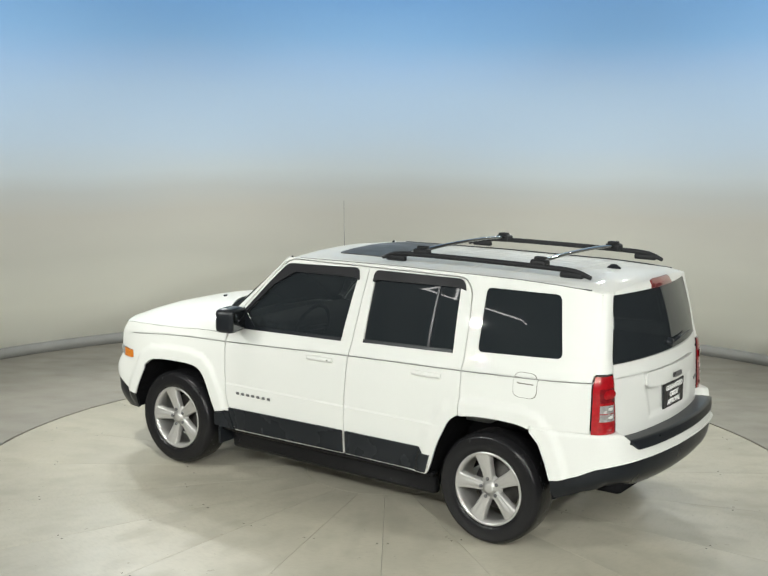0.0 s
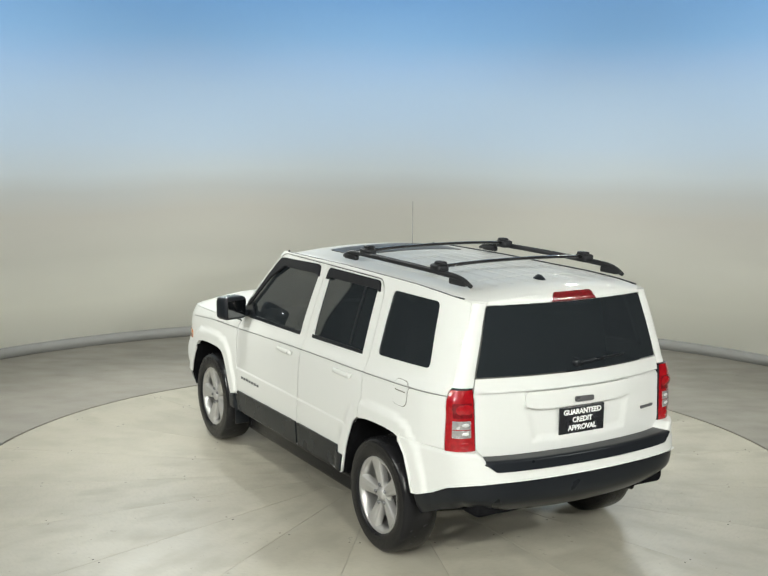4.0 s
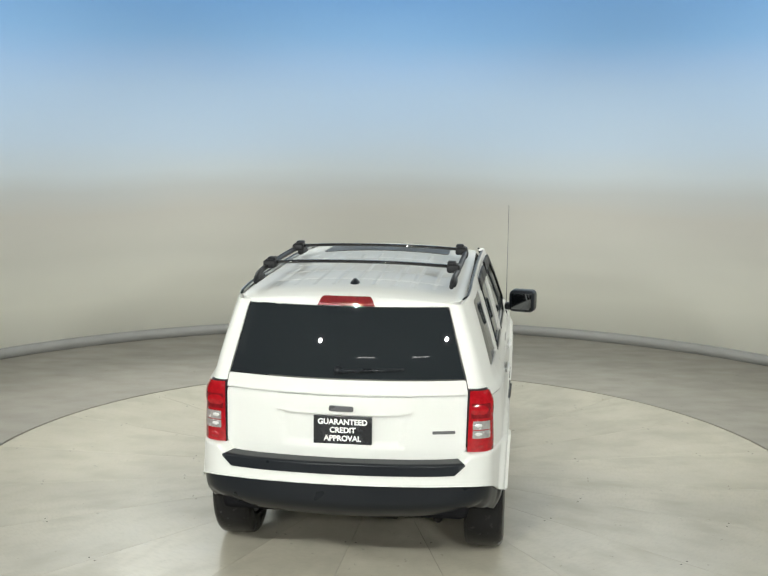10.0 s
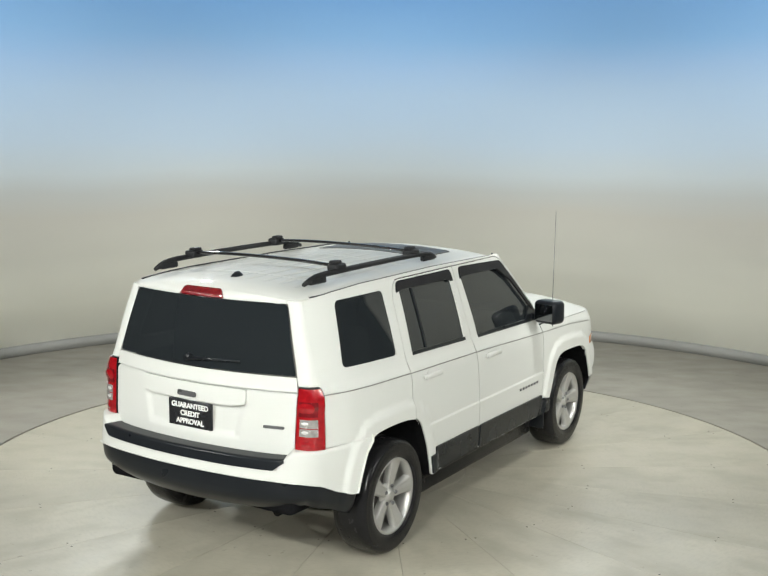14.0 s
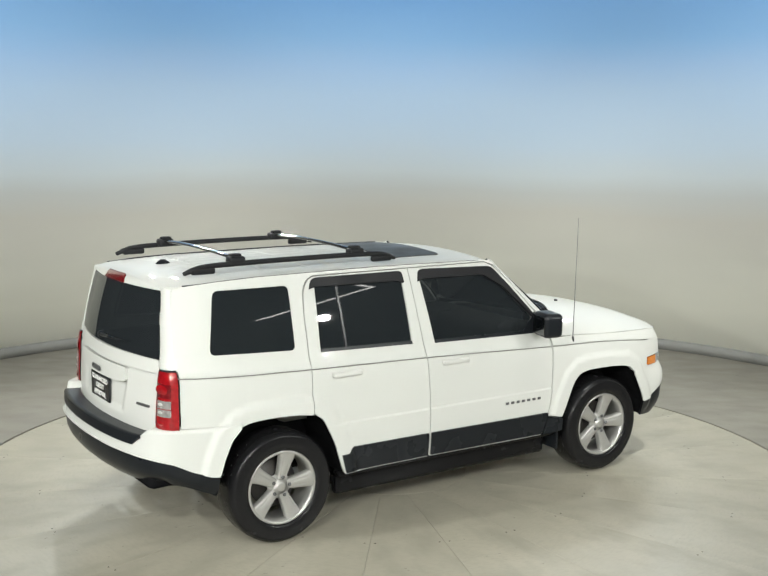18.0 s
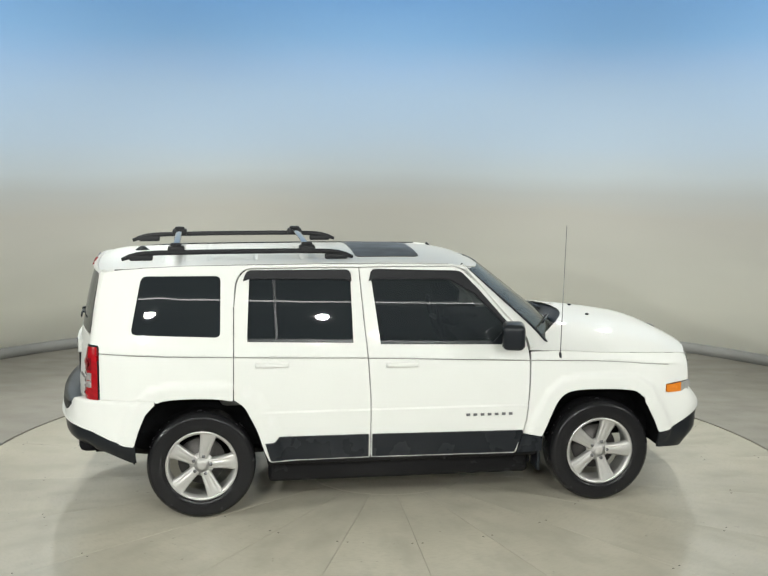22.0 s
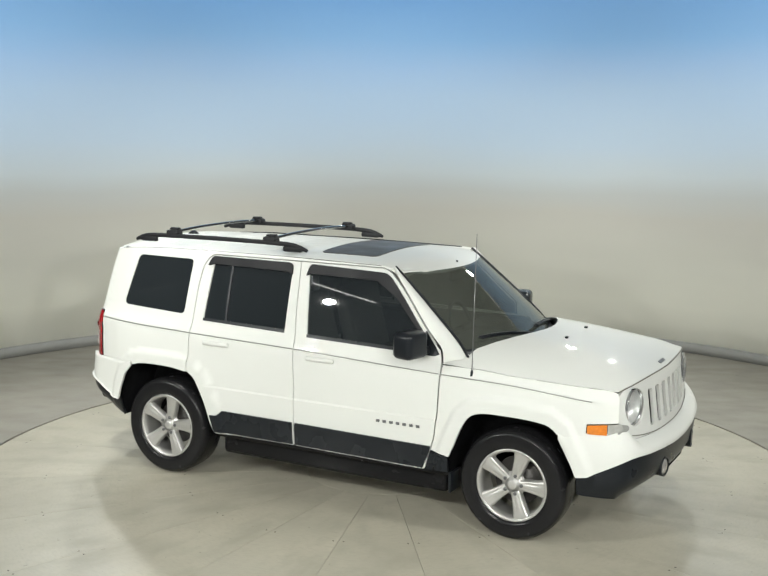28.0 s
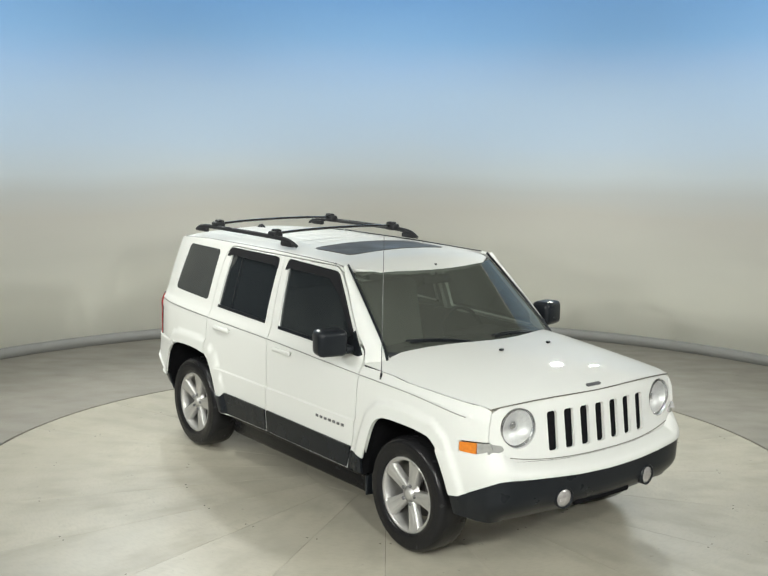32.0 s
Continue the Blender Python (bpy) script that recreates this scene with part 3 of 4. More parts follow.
HOOD_X = [.87, 1.0, 1.13, 1.272, 1.45, 1.6, 1.75, 1.85, 1.90]
HOOD_SIDE = (HOOD_X, [hood_edge(x) for x in HOOD_X])


def face_at(y, z):
    a = abs(y)
    return Vector((2.035 + (.92 - z) * .13 - .16 * a * a - 1.6 * max(0.0, a - .66) ** 2 - 1.2 * max(0.0, z - .965) ** 1.5, y, z))


def mirror_loop(pts):
    """Closes a right half outline (from top centre to bottom centre) into a symmetric one."""
    return list(pts) + [(-p[0], *p[1:]) for p in reversed(pts) if abs(p[0]) > 1e-6]


def build_car():
    car = new("suv")
    tagged(car, "white compact SUV with dark lower trim on the turning platform", "car")

    for sg in (1, -1):
        side, plain, out = side_at(sg), side_at(sg, False), (0, sg, 0)
        crease = [[(x, z + dz) for x, z in zip(*CREASE)] for dz in (-.0095, -.0075, .001, .003)]
        swage = [[(-1.3, z), (.9, z)] for z in (.692, .687, .683, .679, .674)]
        # ---- front door
        loop = rounded([(-.292, 1.578), (-.272, 1.289), (-.252, 1.06), (-.233, .754), (-.233, .362, .015), (.735, .355, .02), (.797, .575), (.814, .75), (.820, .974), (.816, 1.04), (.80, 1.11), (.735, 1.19), (.66, 1.268), (.515, 1.438), (.395, 1.553, .04), (.345, 1.578, .03)])
        win = rounded([(-.171, 1.118, .012), (.69, 1.10, .01), (.695, 1.185, .02), (.565, 1.312), (.44, 1.445), (.350, 1.540, .05), (-.222, 1.550, .025)])
        front_door = door = panel("front_door", loop, side, out, PAINT, car, .025, [win], creases=crease + swage, shading=plain)
        pane = panel("window", rounded([(-.178, 1.108), (.70, 1.09), (.705, 1.19), (.575, 1.318), (.448, 1.452), (.352, 1.548), (-.23, 1.558)]), side, out, TINT_FRONT, door, 0, lift=-.012, step=.12)
        pane.visible_shadow = False
        panel("window_seal", rounded([(-.168, 1.098), (.675, 1.078), (.69, 1.100), (-.170, 1.120)]), side, out, TRIM, door, .01, lift=.004, step=.06)
        panel("window_visor", rounded([(-.235, 1.488, .01), (-.205, 1.505), (.30, 1.497), (.46, 1.405), (.70, 1.165), (.715, 1.175), (.50, 1.420), (.375, 1.55, .04), (-.215, 1.568, .03)]), side, out, SMOKE, door, .016, lift=.014, step=.05, label="smoked wind deflector")
        panel("cladding", rounded([(-.226, .372), (.722, .366), (.765, .466), (.778, .513, .01), (-.226, .522, .008)]), side, out, CLAD, door, .016, lift=.012, step=.03, label="dark grey lower door cladding")
        # ---- rear door
        loop = rounded([(-.298, 1.578), (-.278, 1.289), (-.258, 1.06), (-.239, .754), (-.239, .362, .015), (-.888, .357, .02), *[(q[0] + .004, q[1]) for q in reversed(ARC_R) if -1.104 < q[0] < -.915], (-1.110, .776), (-1.105, 1.05), (-1.099, 1.349), (-1.080, 1.505, .04), (-1.025, 1.576, .05)])
        win = rounded([(-1.022, 1.148, .012), (-.344, 1.130, .012), (-.352, 1.548, .02), (-1.000, 1.550, .03)])
        rear_door = door = panel("rear_door", loop, side, out, PAINT, car, .025, [win], creases=crease + swage, shading=plain)
        pane = panel("window", rounded([(-1.03, 1.14), (-.336, 1.122), (-.345, 1.556), (-1.01, 1.558)]), side, out, TINT, door, 0, lift=-.012, step=.12)
        pane.visible_shadow = False
        panel("window_divider", [(-.842, 1.142), (-.826, 1.142), (-.838, 1.552), (-.854, 1.552)], side, out, TRIM, door, .008, lift=-.004, step=.08)
        panel("window_seal", rounded([(-1.02, 1.130), (-.345, 1.110), (-.345, 1.132), (-1.02, 1.150)]), side, out, TRIM, door, .01, lift=.004, step=.06)
        panel("window_visor", rounded([(-1.043, 1.500, .01), (-1.0, 1.514), (-.39, 1.505), (-.345, 1.488, .01), (-.352, 1.566, .035), (-1.018, 1.568, .04)]), side, out, SMOKE, door, .016, lift=.014, step=.05, label="smoked wind deflector")
        panel("cladding", rounded([(-.250, .372), (-.250, .522, .006), (-.825, .523, .01), (-.86, .488, .01), (-.915, .485), (-.880, .368)]), side, out, CLAD, door, .016, lift=.012, step=.03, label="dark grey lower door cladding")
        # ---- rear quarter with the roof's edge
        loop = rounded([(-1.116, .772), (-1.111, 1.05), (-1.105, 1.349), (-1.091, 1.508, .045), (-1.031, 1.583, .05), (.335, 1.584), (.42, 1.555), (.405, 1.578), (.30, 1.592), (-.5, 1.603), (-1.4, 1.598), (-1.65, 1.588), (-1.80, 1.577), (-1.905, 1.560, .01), (-1.925, 1.45), (-1.945, 1.118), (-1.937, 1.112), (-1.937, .785), (-1.607, .784), (-1.600, .772), *[q for q in ARC_R if -1.59 < q[0] < -1.122]])
        win = rounded([(-1.676, 1.540, .04), (-1.181, 1.537, .035), (-1.190, 1.160, .035), (-1.745, 1.185, .04)])
        quarter = panel("rear_quarter_panel", loop, side, out, PAINT, car, .025, [win], step=.022, creases=crease, shading=plain)
        panel("window", rounded([(-1.690, 1.555, .04), (-1.168, 1.552, .035), (-1.176, 1.146, .035), (-1.760, 1.171, .04)]), side, out, TINT, quarter, 0, lift=-.006, step=.12).visible_shadow = False
        if sg > 0:
            panel("fuel_door_gap", rounded([(-1.467, .942, .05), (-1.467, 1.088, .05), (-1.6235, 1.088, .05), (-1.6235, .942, .05)], 8), side, out, GAP_MAT, quarter, .004, lift=.0012, creases=crease, shading=plain, step=.02)
            panel("fuel_door", rounded([(-1.47, .945, .05), (-1.47, 1.085, .05), (-1.62, 1.085, .05), (-1.62, .945, .05)], 8), side, out, PAINT, quarter, .006, lift=.0035, creases=crease, shading=plain)
        # ---- front wing
        loop = rounded([(.779, .490), (.905, .466), *[q for q in ARC_F if .93 < q[0] < 1.615], (1.632, .702), (1.765, .722), (1.770, .791), (1.945, .806), (1.942, .90), (1.937, .945), (1.926, .972), *[(x, hood_at(x, interp(x, *HOOD_SIDE)).z - .004) for x in (1.90, 1.85, 1.75, 1.6, 1.45, 1.272, 1.13, 1.0, .90, .832)], (.829, .974), (.823, .75), (.804, .575)])
        wing = panel("front_wing", loop, side, out, PAINT, car, .025, step=.019, creases=crease, shading=plain)
        panel("sill_corner", rounded([(.742, .36), (.905, .372), (.904, .460), (.777, .484)]), side, out, CLAD, car, .016, lift=.010, step=.03, label="dark grey cladding corner ahead of the door")
        lamp = panel("side_lamp", rounded([(1.775, .732, .01), (1.775, .784, .01), (1.885, .794), (1.885, .732)]), side, out, AMBER, wing, .02, lift=.004, label="amber side marker lens", step=.03)
        panel("clear_lens", rounded([(1.888, .732), (1.888, .794), (1.958, .80), (1.972, .765, .01)]), side, out, CLEAR_FRONT, lamp, .02, lift=.003, label="clear indicator lens", step=.03)
        panel("front_lens", rounded([(sg * .778, .738), (sg * .778, .797), (sg * .705, .782, .01), (sg * .692, .757, .012), (sg * .72, .745)]), face_at, (1, 0, 0), CLEAR_FRONT, lamp, .012, lift=.010, label="clear indicator lens round the corner", step=.03)
        # ---- grey line that paints the shade in the shoulder crease, panel by panel
        for owner, x0, x1 in ((rear_door, -1.10, -.268), (front_door, -.252, .815), (quarter, -1.935, -1.115), (wing, .835, 1.79)):
            bm = bmesh.new()
            add_tube(bm, [(x, sg * (half_width(x, interp(x, *CREASE_LINE) - .004, False) - .0075), interp(x, *CREASE_LINE) - .0035) for x in np.linspace(x0, x1, 24)], .0024, 6)
            part("shoulder_shade_line", bm, CREASE_SHADE, owner)
        # ---- A pillar between screen and door
        outer = curve_at([side(.405, 1.585), side(.455, 1.520), side(.525, 1.445), side(.671, 1.275), side(.744, 1.197), side(.81, 1.12), side(.83, 1.045)], 22)
        inner = curve_at([screen_at(sg * .605, 1.585), screen_at(sg * .63, 1.46), screen_at(sg * .665, 1.28), screen_at(sg * .69, 1.15), screen_at(sg * .715, 1.065)], 22)
        rows = []
        for a, b in zip(outer, inner):
            mid = a.lerp(b, .5) + Vector((.015, sg * .018, .012))
            rows.append([(a * (1 - u) ** 2 + mid * 2 * u * (1 - u) + b * u * u) for u in (0, .2, .4, .6, .8, 1)])
        grid_sheet("windscreen_pillar", rows, PAINT, car, .02, (.5, sg, .4))
        bm = bmesh.new()
        add_tube(bm, [p + Vector((.004, sg * .004, .004)) for p in inner], .009, 8)
        part("windscreen_moulding", bm, TRIM, car)
        # ---- D pillar and tail lamp round the rear corner
        def corner(z, y_gate):
            a, b = side(interp(z, [1.118, 1.45, 1.57], [-1.9455, -1.9255, -1.906]) if z > 1.118 else -1.942, z), rear_at(sg * y_gate, z)
            run = a - side(a.x + .02, z)
            mid = a + run * ((b.x - .004 - a.x) / run.x)
            return [a * (1 - u) ** 2 + mid * 2 * u * (1 - u) + b * u * u for u in (0, .15, .3, .45, .6, .75, .88, 1)]
        rows = [corner(z, interp(z, [1.1, 1.17, 1.545, 1.6], [.662, .648, .546, .52])) for z in np.linspace(1.122, 1.562, 14)]
        grid_sheet("rear_pillar", rows, PAINT, car, .02, (-1, sg, 0))

        def lens(name, z0, z1, u0, u1, material, parent, lift, label=""):
            rws = []
            for z in np.linspace(z0, z1, 8):
                full = curve_at(corner(z, interp(z, [.77, 1.12], [.652, .660])), 17)
                sel = full[int(u0 * 16):int(u1 * 16) + 1]
                off = Vector((-.7, sg * .7, 0)).normalized() * lift
                rws.append([p + off for p in sel])
            return grid_sheet(name, rws, material, parent, .03, (-1, sg * .5, 0), label)
        tail = lens("tail_lamp", .782, 1.113, 0, 1, RED, car, .012, "red tail lamp with clear middle lenses")
        lens("lamp_surround", .777, 1.118, 0, 1, TRIM, tail, .006, "thin black seal")
        for z, r, stuff_of, name in ((.927, .015, REFLECTOR, "bulb_reflector"), (.880, .015, REFLECTOR, "bulb_reflector"), (1.010, .030, RED, "stop_bulb_cup"), (.818, .016, RED, "side_bulb_cup")):
            row = curve_at(corner(z, .656), 17)
            at, run = row[10], (row[11] - row[9]).normalized()
            face_out = Vector((run.y, -run.x, 0)) * (1 if run.y * -1 > 0 else -1)
            turn = face_out.to_track_quat("Z", "X").to_matrix().to_4x4()
            bm = bmesh.new()
            add_lathe(bm, [(0, .003), (r * .6, .002), (r, -.002)], Matrix.Translation(at + face_out * .0135) @ turn @ Matrix.Diagonal((1, 1.7, 1, 1)), 16)
            part(name, bm, stuff_of, tail)
        lens("reversing_lens", .905, .950, .30, .92, CLEAR, tail, .017, "clear lens")
        lens("indicator_lens", .858, .900, .30, .92, CLEAR, tail, .017, "clear lens")
        lens("stop_lens", .965, 1.045, .30, .95, RED_DEEP, tail, .0155)
        # ---- door handles
        for x, z in ((-.035, .972), (-.870, .990)):
            bm = bmesh.new()
            y = half_width(x, z, False) + .016
            add_box(bm, (x, sg * y, z), (.215, .024, .034), .012)
            for dx in (-.085, .085):
                add_box(bm, (x + dx, sg * (y - .012), z), (.026, .03, .024), .006)
            handle = part("door_handle", bm, PAINT, car)
            if sg > 0 and x > -.5:
                bm = bmesh.new()
                add_lathe(bm, [(0, .0015), (.0065, .001), (.0075, -.002)], Matrix.Translation((x - .072, sg * (y + .011), z)) @ Matrix.Rotation(radians(-90 * sg), 4, "X"), 12)
                part("key_cylinder", bm, BADGE, handle, "dark key cylinder")
            panel("handle_recess", rounded([(x - .05, z - .02, .02), (x + .06, z - .02, .02), (x + .06, z + .034, .025), (x - .05, z + .034, .025)]), plain, out, PAINT, car, .003, lift=.002, step=.02)
        # ---- model badge: plain bars of the badge's size
        for i in range(7):
            bm = bmesh.new()
            x = .405 + i * .0475
            add_box(bm, (x, sg * (half_width(x, .628) + .003), .628), (.026, .006, .018), .002)
            part("badge_bar", bm, BADGE, car)
        # ---- door mirror
        mirror = bmesh.new()
        add_box(mirror, (.672, sg * .945, 1.165), (.145, .195, .168), .036, Matrix.Rotation(radians(13 * sg), 4, "Z"), 4)
        mirror = part("door_mirror", mirror, TRIM, car, "black plastic door mirror")
        bm = bmesh.new()
        add_box(bm, (.70, sg * .855, 1.115), (.085, .10, .05), .015, None, 3)
        part("mirror_arm", bm, TRIM, mirror)
        panel("mirror_sail", rounded([(.575, 1.09), (.80, 1.07), (.775, 1.13), (.70, 1.225)]), side, out, TRIM, mirror, .01, lift=.006)
        bm = bmesh.new()
        add_box(bm, (.603, sg * .932, 1.165), (.006, .152, .122), .002, Matrix.Rotation(radians(13 * sg), 4, "Z"))
        part("mirror_glass", bm, MIRROR, mirror, "mirror glass")
        # ---- dark strip in the roof's edge channel
        bm = bmesh.new()
        path = []
        for x in np.linspace(-1.84, .30, 24):
            z = interp(x, [-1.80, -1.65, -1.4, -.5, .30], [1.577, 1.588, 1.598, 1.603, 1.592])
            path.append((x, sg * (half_width(x, z) - .010), z - .002))
        add_tube(bm, path, .006, 6, (1.2, .7))
        part("roof_edge_strip", bm, TRIM, car, "thin black roof edge strip")
        # ---- roof rail with clamps
        bm = bmesh.new()
        path = curve_at([(-1.80, sg * .545, 1.632), (-1.70, sg * .552, 1.665), (-1.5, sg * .558, 1.675), (-.9, sg * .562, 1.680), (-.55, sg * .558, 1.677), (-.42, sg * .552, 1.668), (-.32, sg * .545, 1.636)], 30)
        add_tube(bm, path, [.012] + [.0165] * 28 + [.011], 10, (1.0, 1.0))
        for x in (-1.68, -.43):
            add_box(bm, (x, sg * .551, 1.643), (.15, .036, .038), .012, None, 3)
        part("roof_rail", bm, RAIL, car, "black roof rail")

    # ---- roof
    roof = panel("roof", rounded(
                 [(.605, 0), (.59, .25), (.53, .45), (.415, .592, .05), (-.5, .612), (-1.65, .622), (-1.80, .618), (-1.895, .590, .03), (-1.945, .525, .03), (-1.965, .30), (-1.975, 0), (-1.965, -.30), (-1.945, -.525, .03), (-1.895, -.590, .03), (-1.80, -.618), (-1.65, -.622), (-.5, -.612), (.415, -.592, .05), (.53, -.45), (.59, -.25)]),
                 roof_at, (0, 0, 1), PAINT, car, .02, step=.018)
    panel("sunroof", rounded([(-.285, .43, .05), (.15, .42, .06), (.15, -.42, .06), (-.285, -.43, .05)]), roof_at, (0, 0, 1), SUNROOF_DARK, roof, .006, lift=.004, label="dark glass sunroof")
    bm = bmesh.new()
    add_lathe(bm, [(0, .03), (.012, .029), (.03, .012), (.036, 0)], Matrix.Translation((-1.70, 0, 1.624)) @ Matrix.Diagonal((1.4, .8, 1, 1)), 16)
    part("roof_aerial_stub", bm, TRIM, roof, "small black aerial stub")
    # ---- crossbars
    for x in (-1.46, -.62):
        bm = bmesh.new()
        add_tube(bm, curve_at([(x, -.54, 1.700), (x, -.3, 1.712), (x, 0, 1.716), (x, .3, 1.712), (x, .54, 1.700)], 14), .017, 10, (1.35, .6))
        bar = part("roof_crossbar", bm, GLOSS_BLACK, car, "slim glossy black roof crossbar")
        for sg in (1, -1):
            bm = bmesh.new()
            add_box(bm, (x, sg * .535, 1.693), (.105, .075, .05), .016, None, 3)
            add_box(bm, (x, sg * .525, 1.722), (.07, .05, .022), .009, None, 3)
            part("bar_clamp", bm, RAIL, bar)
    # ---- tailgate
    gate = panel("tailgate", rounded([(.652, .792), (.60, .727, .02), (-.60, .727, .02), (-.652, .792), (-.656, 1.10), (-.645, 1.165, .01), (.645, 1.165, .01), (.656, 1.10)]), rear_at, (-1, 0, 0), PAINT, car, .025, step=.02, creases=[[(-.7, z), (.7, z)] for z in (1.0765, 1.0785, 1.086, 1.088)], shading=lambda y, z: rear_at(y, z, False))
    panel("rear_window", rounded([(.638, 1.172, .01), (.540, 1.545, .02), (-.540, 1.545, .02), (-.638, 1.172, .01)]), rear_glass_at, (-1, 0, 0), TINT, gate, .004, label="dark tinted rear window").visible_shadow = False
    top = panel("tailgate_top", rounded([(.545, 1.549), (.527, 1.566), (.40, 1.577), (.25, 1.587), (.12, 1.592), (-.12, 1.592), (-.25, 1.587), (-.40, 1.577), (-.527, 1.566), (-.545, 1.549)]), rear_at, (-1, 0, 0), PAINT, gate, .02, lift=.006)
    panel("stop_lamp", rounded([(.155, 1.551), (.130, 1.588, .012), (-.130, 1.588, .012), (-.155, 1.551)]), rear_at, (-1, 0, 0), RED_DEEP, gate, .02, lift=.016, label="red high stop lamp")
    panel("grip_bar", rounded([(.372, 1.000, .02), (.372, 1.080, .02), (-.372, 1.080, .02), (-.372, 1.000, .02), (-.28, .984), (.28, .984)]), lambda y, z: rear_at(y, z, False, False), (-1, 0, 0), PAINT, gate, .03, lift=.018)
    panel("badge_plain", rounded([(.07, 1.005, .01), (.07, 1.036, .012), (-.06, 1.032, .012), (-.06, 1.003, .01)]), lambda y, z: rear_at(y, z, False, False), (-1, 0, 0), BADGE, gate, .006, lift=.030, step=.03, label="plain silver badge")
    panel("badge_oval", rounded([(-.475, .882, .01), (-.475, .898, .012), (-.595, .898, .012), (-.595, .882, .01)]), rear_at, (-1, 0, 0), BADGE, gate, .006, lift=.006, step=.03, label="plain silver badge")
    bm = bmesh.new()
    add_box(bm, (-2.119, 0, .897), (.014, .315, .152), .004)
    plate = part("dealer_plate", bm, PLATE_BLACK, gate, "black plate with white capital lettering", smooth=False)
    for z, words in ((.942, "GUARANTEED"), (.897, "CREDIT"), (.852, "APPROVAL")):
        lettering("lettering", words, .041, .001, PLATE_WHITE, plate, pose(-2.1270, 0, z, 90, 0, -90), .0012)
    # rear wiper
    bm = bmesh.new()
    add_tube(bm, [(-2.105, .02, 1.215), (-2.100, -.13, 1.222), (-2.085, -.32, 1.230)], [.012, .008, .005], 8)
    add_lathe(bm, [(0, .03), (.02, .03), (.024, 0)], pose(-2.085, .03, 1.215, 0, -90, 0), 14)
    part("rear_wiper", bm, TRIM, gate, "black rear wiper")

    # ---- bonnet, front face, screen
    rear_edge = [(1.245 - .375 * (abs(y) / .75) ** 2.0, y) for y in np.linspace(-.795, .795, 15)]
    bonnet = panel("bonnet", [*rear_edge, *[(x, y) for x, y in zip(*HOOD_SIDE) if x > .95], (1.925, .742), (1.968, .62), (1.988, .50), (2.003, .35), (2.014, .17), (2.018, 0), (2.014, -.17), (2.003, -.35), (1.988, -.50), (1.968, -.62), (1.925, -.742), *[(x, -y) for x, y in reversed(list(zip(*HOOD_SIDE))) if x > .95]], hood_at, (0, 0, 1), PAINT, car, .005)
    slots = [rounded([(k * .122 - .033, .712, .02), (k * .122 + .033, .712, .02), (k * .122 + .035, .934, .02), (k * .122 - .035, .934, .02)]) for k in range(-3, 4)]
    eyes = [[Vector((s * .592 + .112 * math.cos(a), .866 + .112 * math.sin(a))) for a in np.linspace(0, 2 * math.pi, 28, endpoint=False)] for s in (1, -1)]
    face = panel("front_face", rounded(mirror_loop([(0, 1.004), (.17, 1.006), (.35, 1.008), (.50, 1.005), (.62, .998), (.715, .980, .03), (.764, .940, .03), (.772, .82), (.735, .745, .03), (.655, .685, .03), (.30, .660), (0, .655)])), face_at, (1, 0, 0), PAINT, car, .022, [*slots, *eyes], step=.03, label="white front face with seven slots")
    bm = bmesh.new()
    add_tube(bm, [face_at(y, .664 + .045 * abs(y / .655) ** 3) + Vector((.003, 0, 0)) for y in np.linspace(-.66, .66, 33)], .0026, 6)
    part("face_seam", bm, GAP_MAT, face, "thin dark seam above the bumper")
    front_edge = [(1.925, -.742), (1.968, -.62), (1.988, -.50), (2.003, -.35), (2.014, -.17), (2.018, 0), (2.014, .17), (2.003, .35), (1.988, .50), (1.968, .62), (1.925, .742)]
    bm = bmesh.new()
    add_tube(bm, [hood_at(x, y) + Vector((.004, 0, -.004)) for x, y in front_edge], .0034, 6)
    part("bonnet_seam", bm, GAP_MAT, bonnet, "thin dark shut line")
    panel("slot_mesh", [(.44, .69), (.44, .955), (-.44, .955), (-.44, .69)], face_at, (1, 0, 0), LINER, face, .0, lift=-.02, label="black mesh behind the slots")
    for s in (1, -1):
        c = face_at(s * .592, .866)
        m = Matrix.Translation(c) @ Matrix.Rotation(radians(90), 4, "Y") @ Matrix.Rotation(radians(-9 * s), 4, "X")
        bm = bmesh.new()
        add_lathe(bm, [(.112, -.004), (.1105, .002), (.107, .002), (.098, -.012)], m, 36)
        head = part("headlamp", bm, CHROME, face, "round headlamp")
        bm = bmesh.new()
        add_lathe(bm, [(.104, -.004), (.095, -.03), (.07, -.055), (.03, -.068), (0, -.07)], m, 36)
        part("reflector", bm, REFLECTOR, head)
        bm = bmesh.new()
        add_lathe(bm, [(0, -.045), (.025, -.045), (.03, -.06)], m, 20)
        part("bulb_shield", bm, CHROME, head)
        bm = bmesh.new()
        add_lathe(bm, [(.106, .004), (.09, .014), (.06, .021), (.03, .024), (0, .025)], m, 36)
        part("lens", bm, LENS, head).visible_shadow = False
    panel("badge_plain", rounded([(1.975, .055, .012), (1.975, -.06, .012), (1.995, -.06, .012), (1.995, .055, .012)]), hood_at, (0, 0, 1), BADGE, bonnet, .005, lift=.006, step=.03, label="plain silver badge")
    for y in (-.20, .20):
        bm = bmesh.new()
        add_box(bm, (1.42, y, hood_at(1.42, y).z + .006), (.022, .026, .014), .005)
        part("washer_nozzle", bm, TRIM, bonnet)
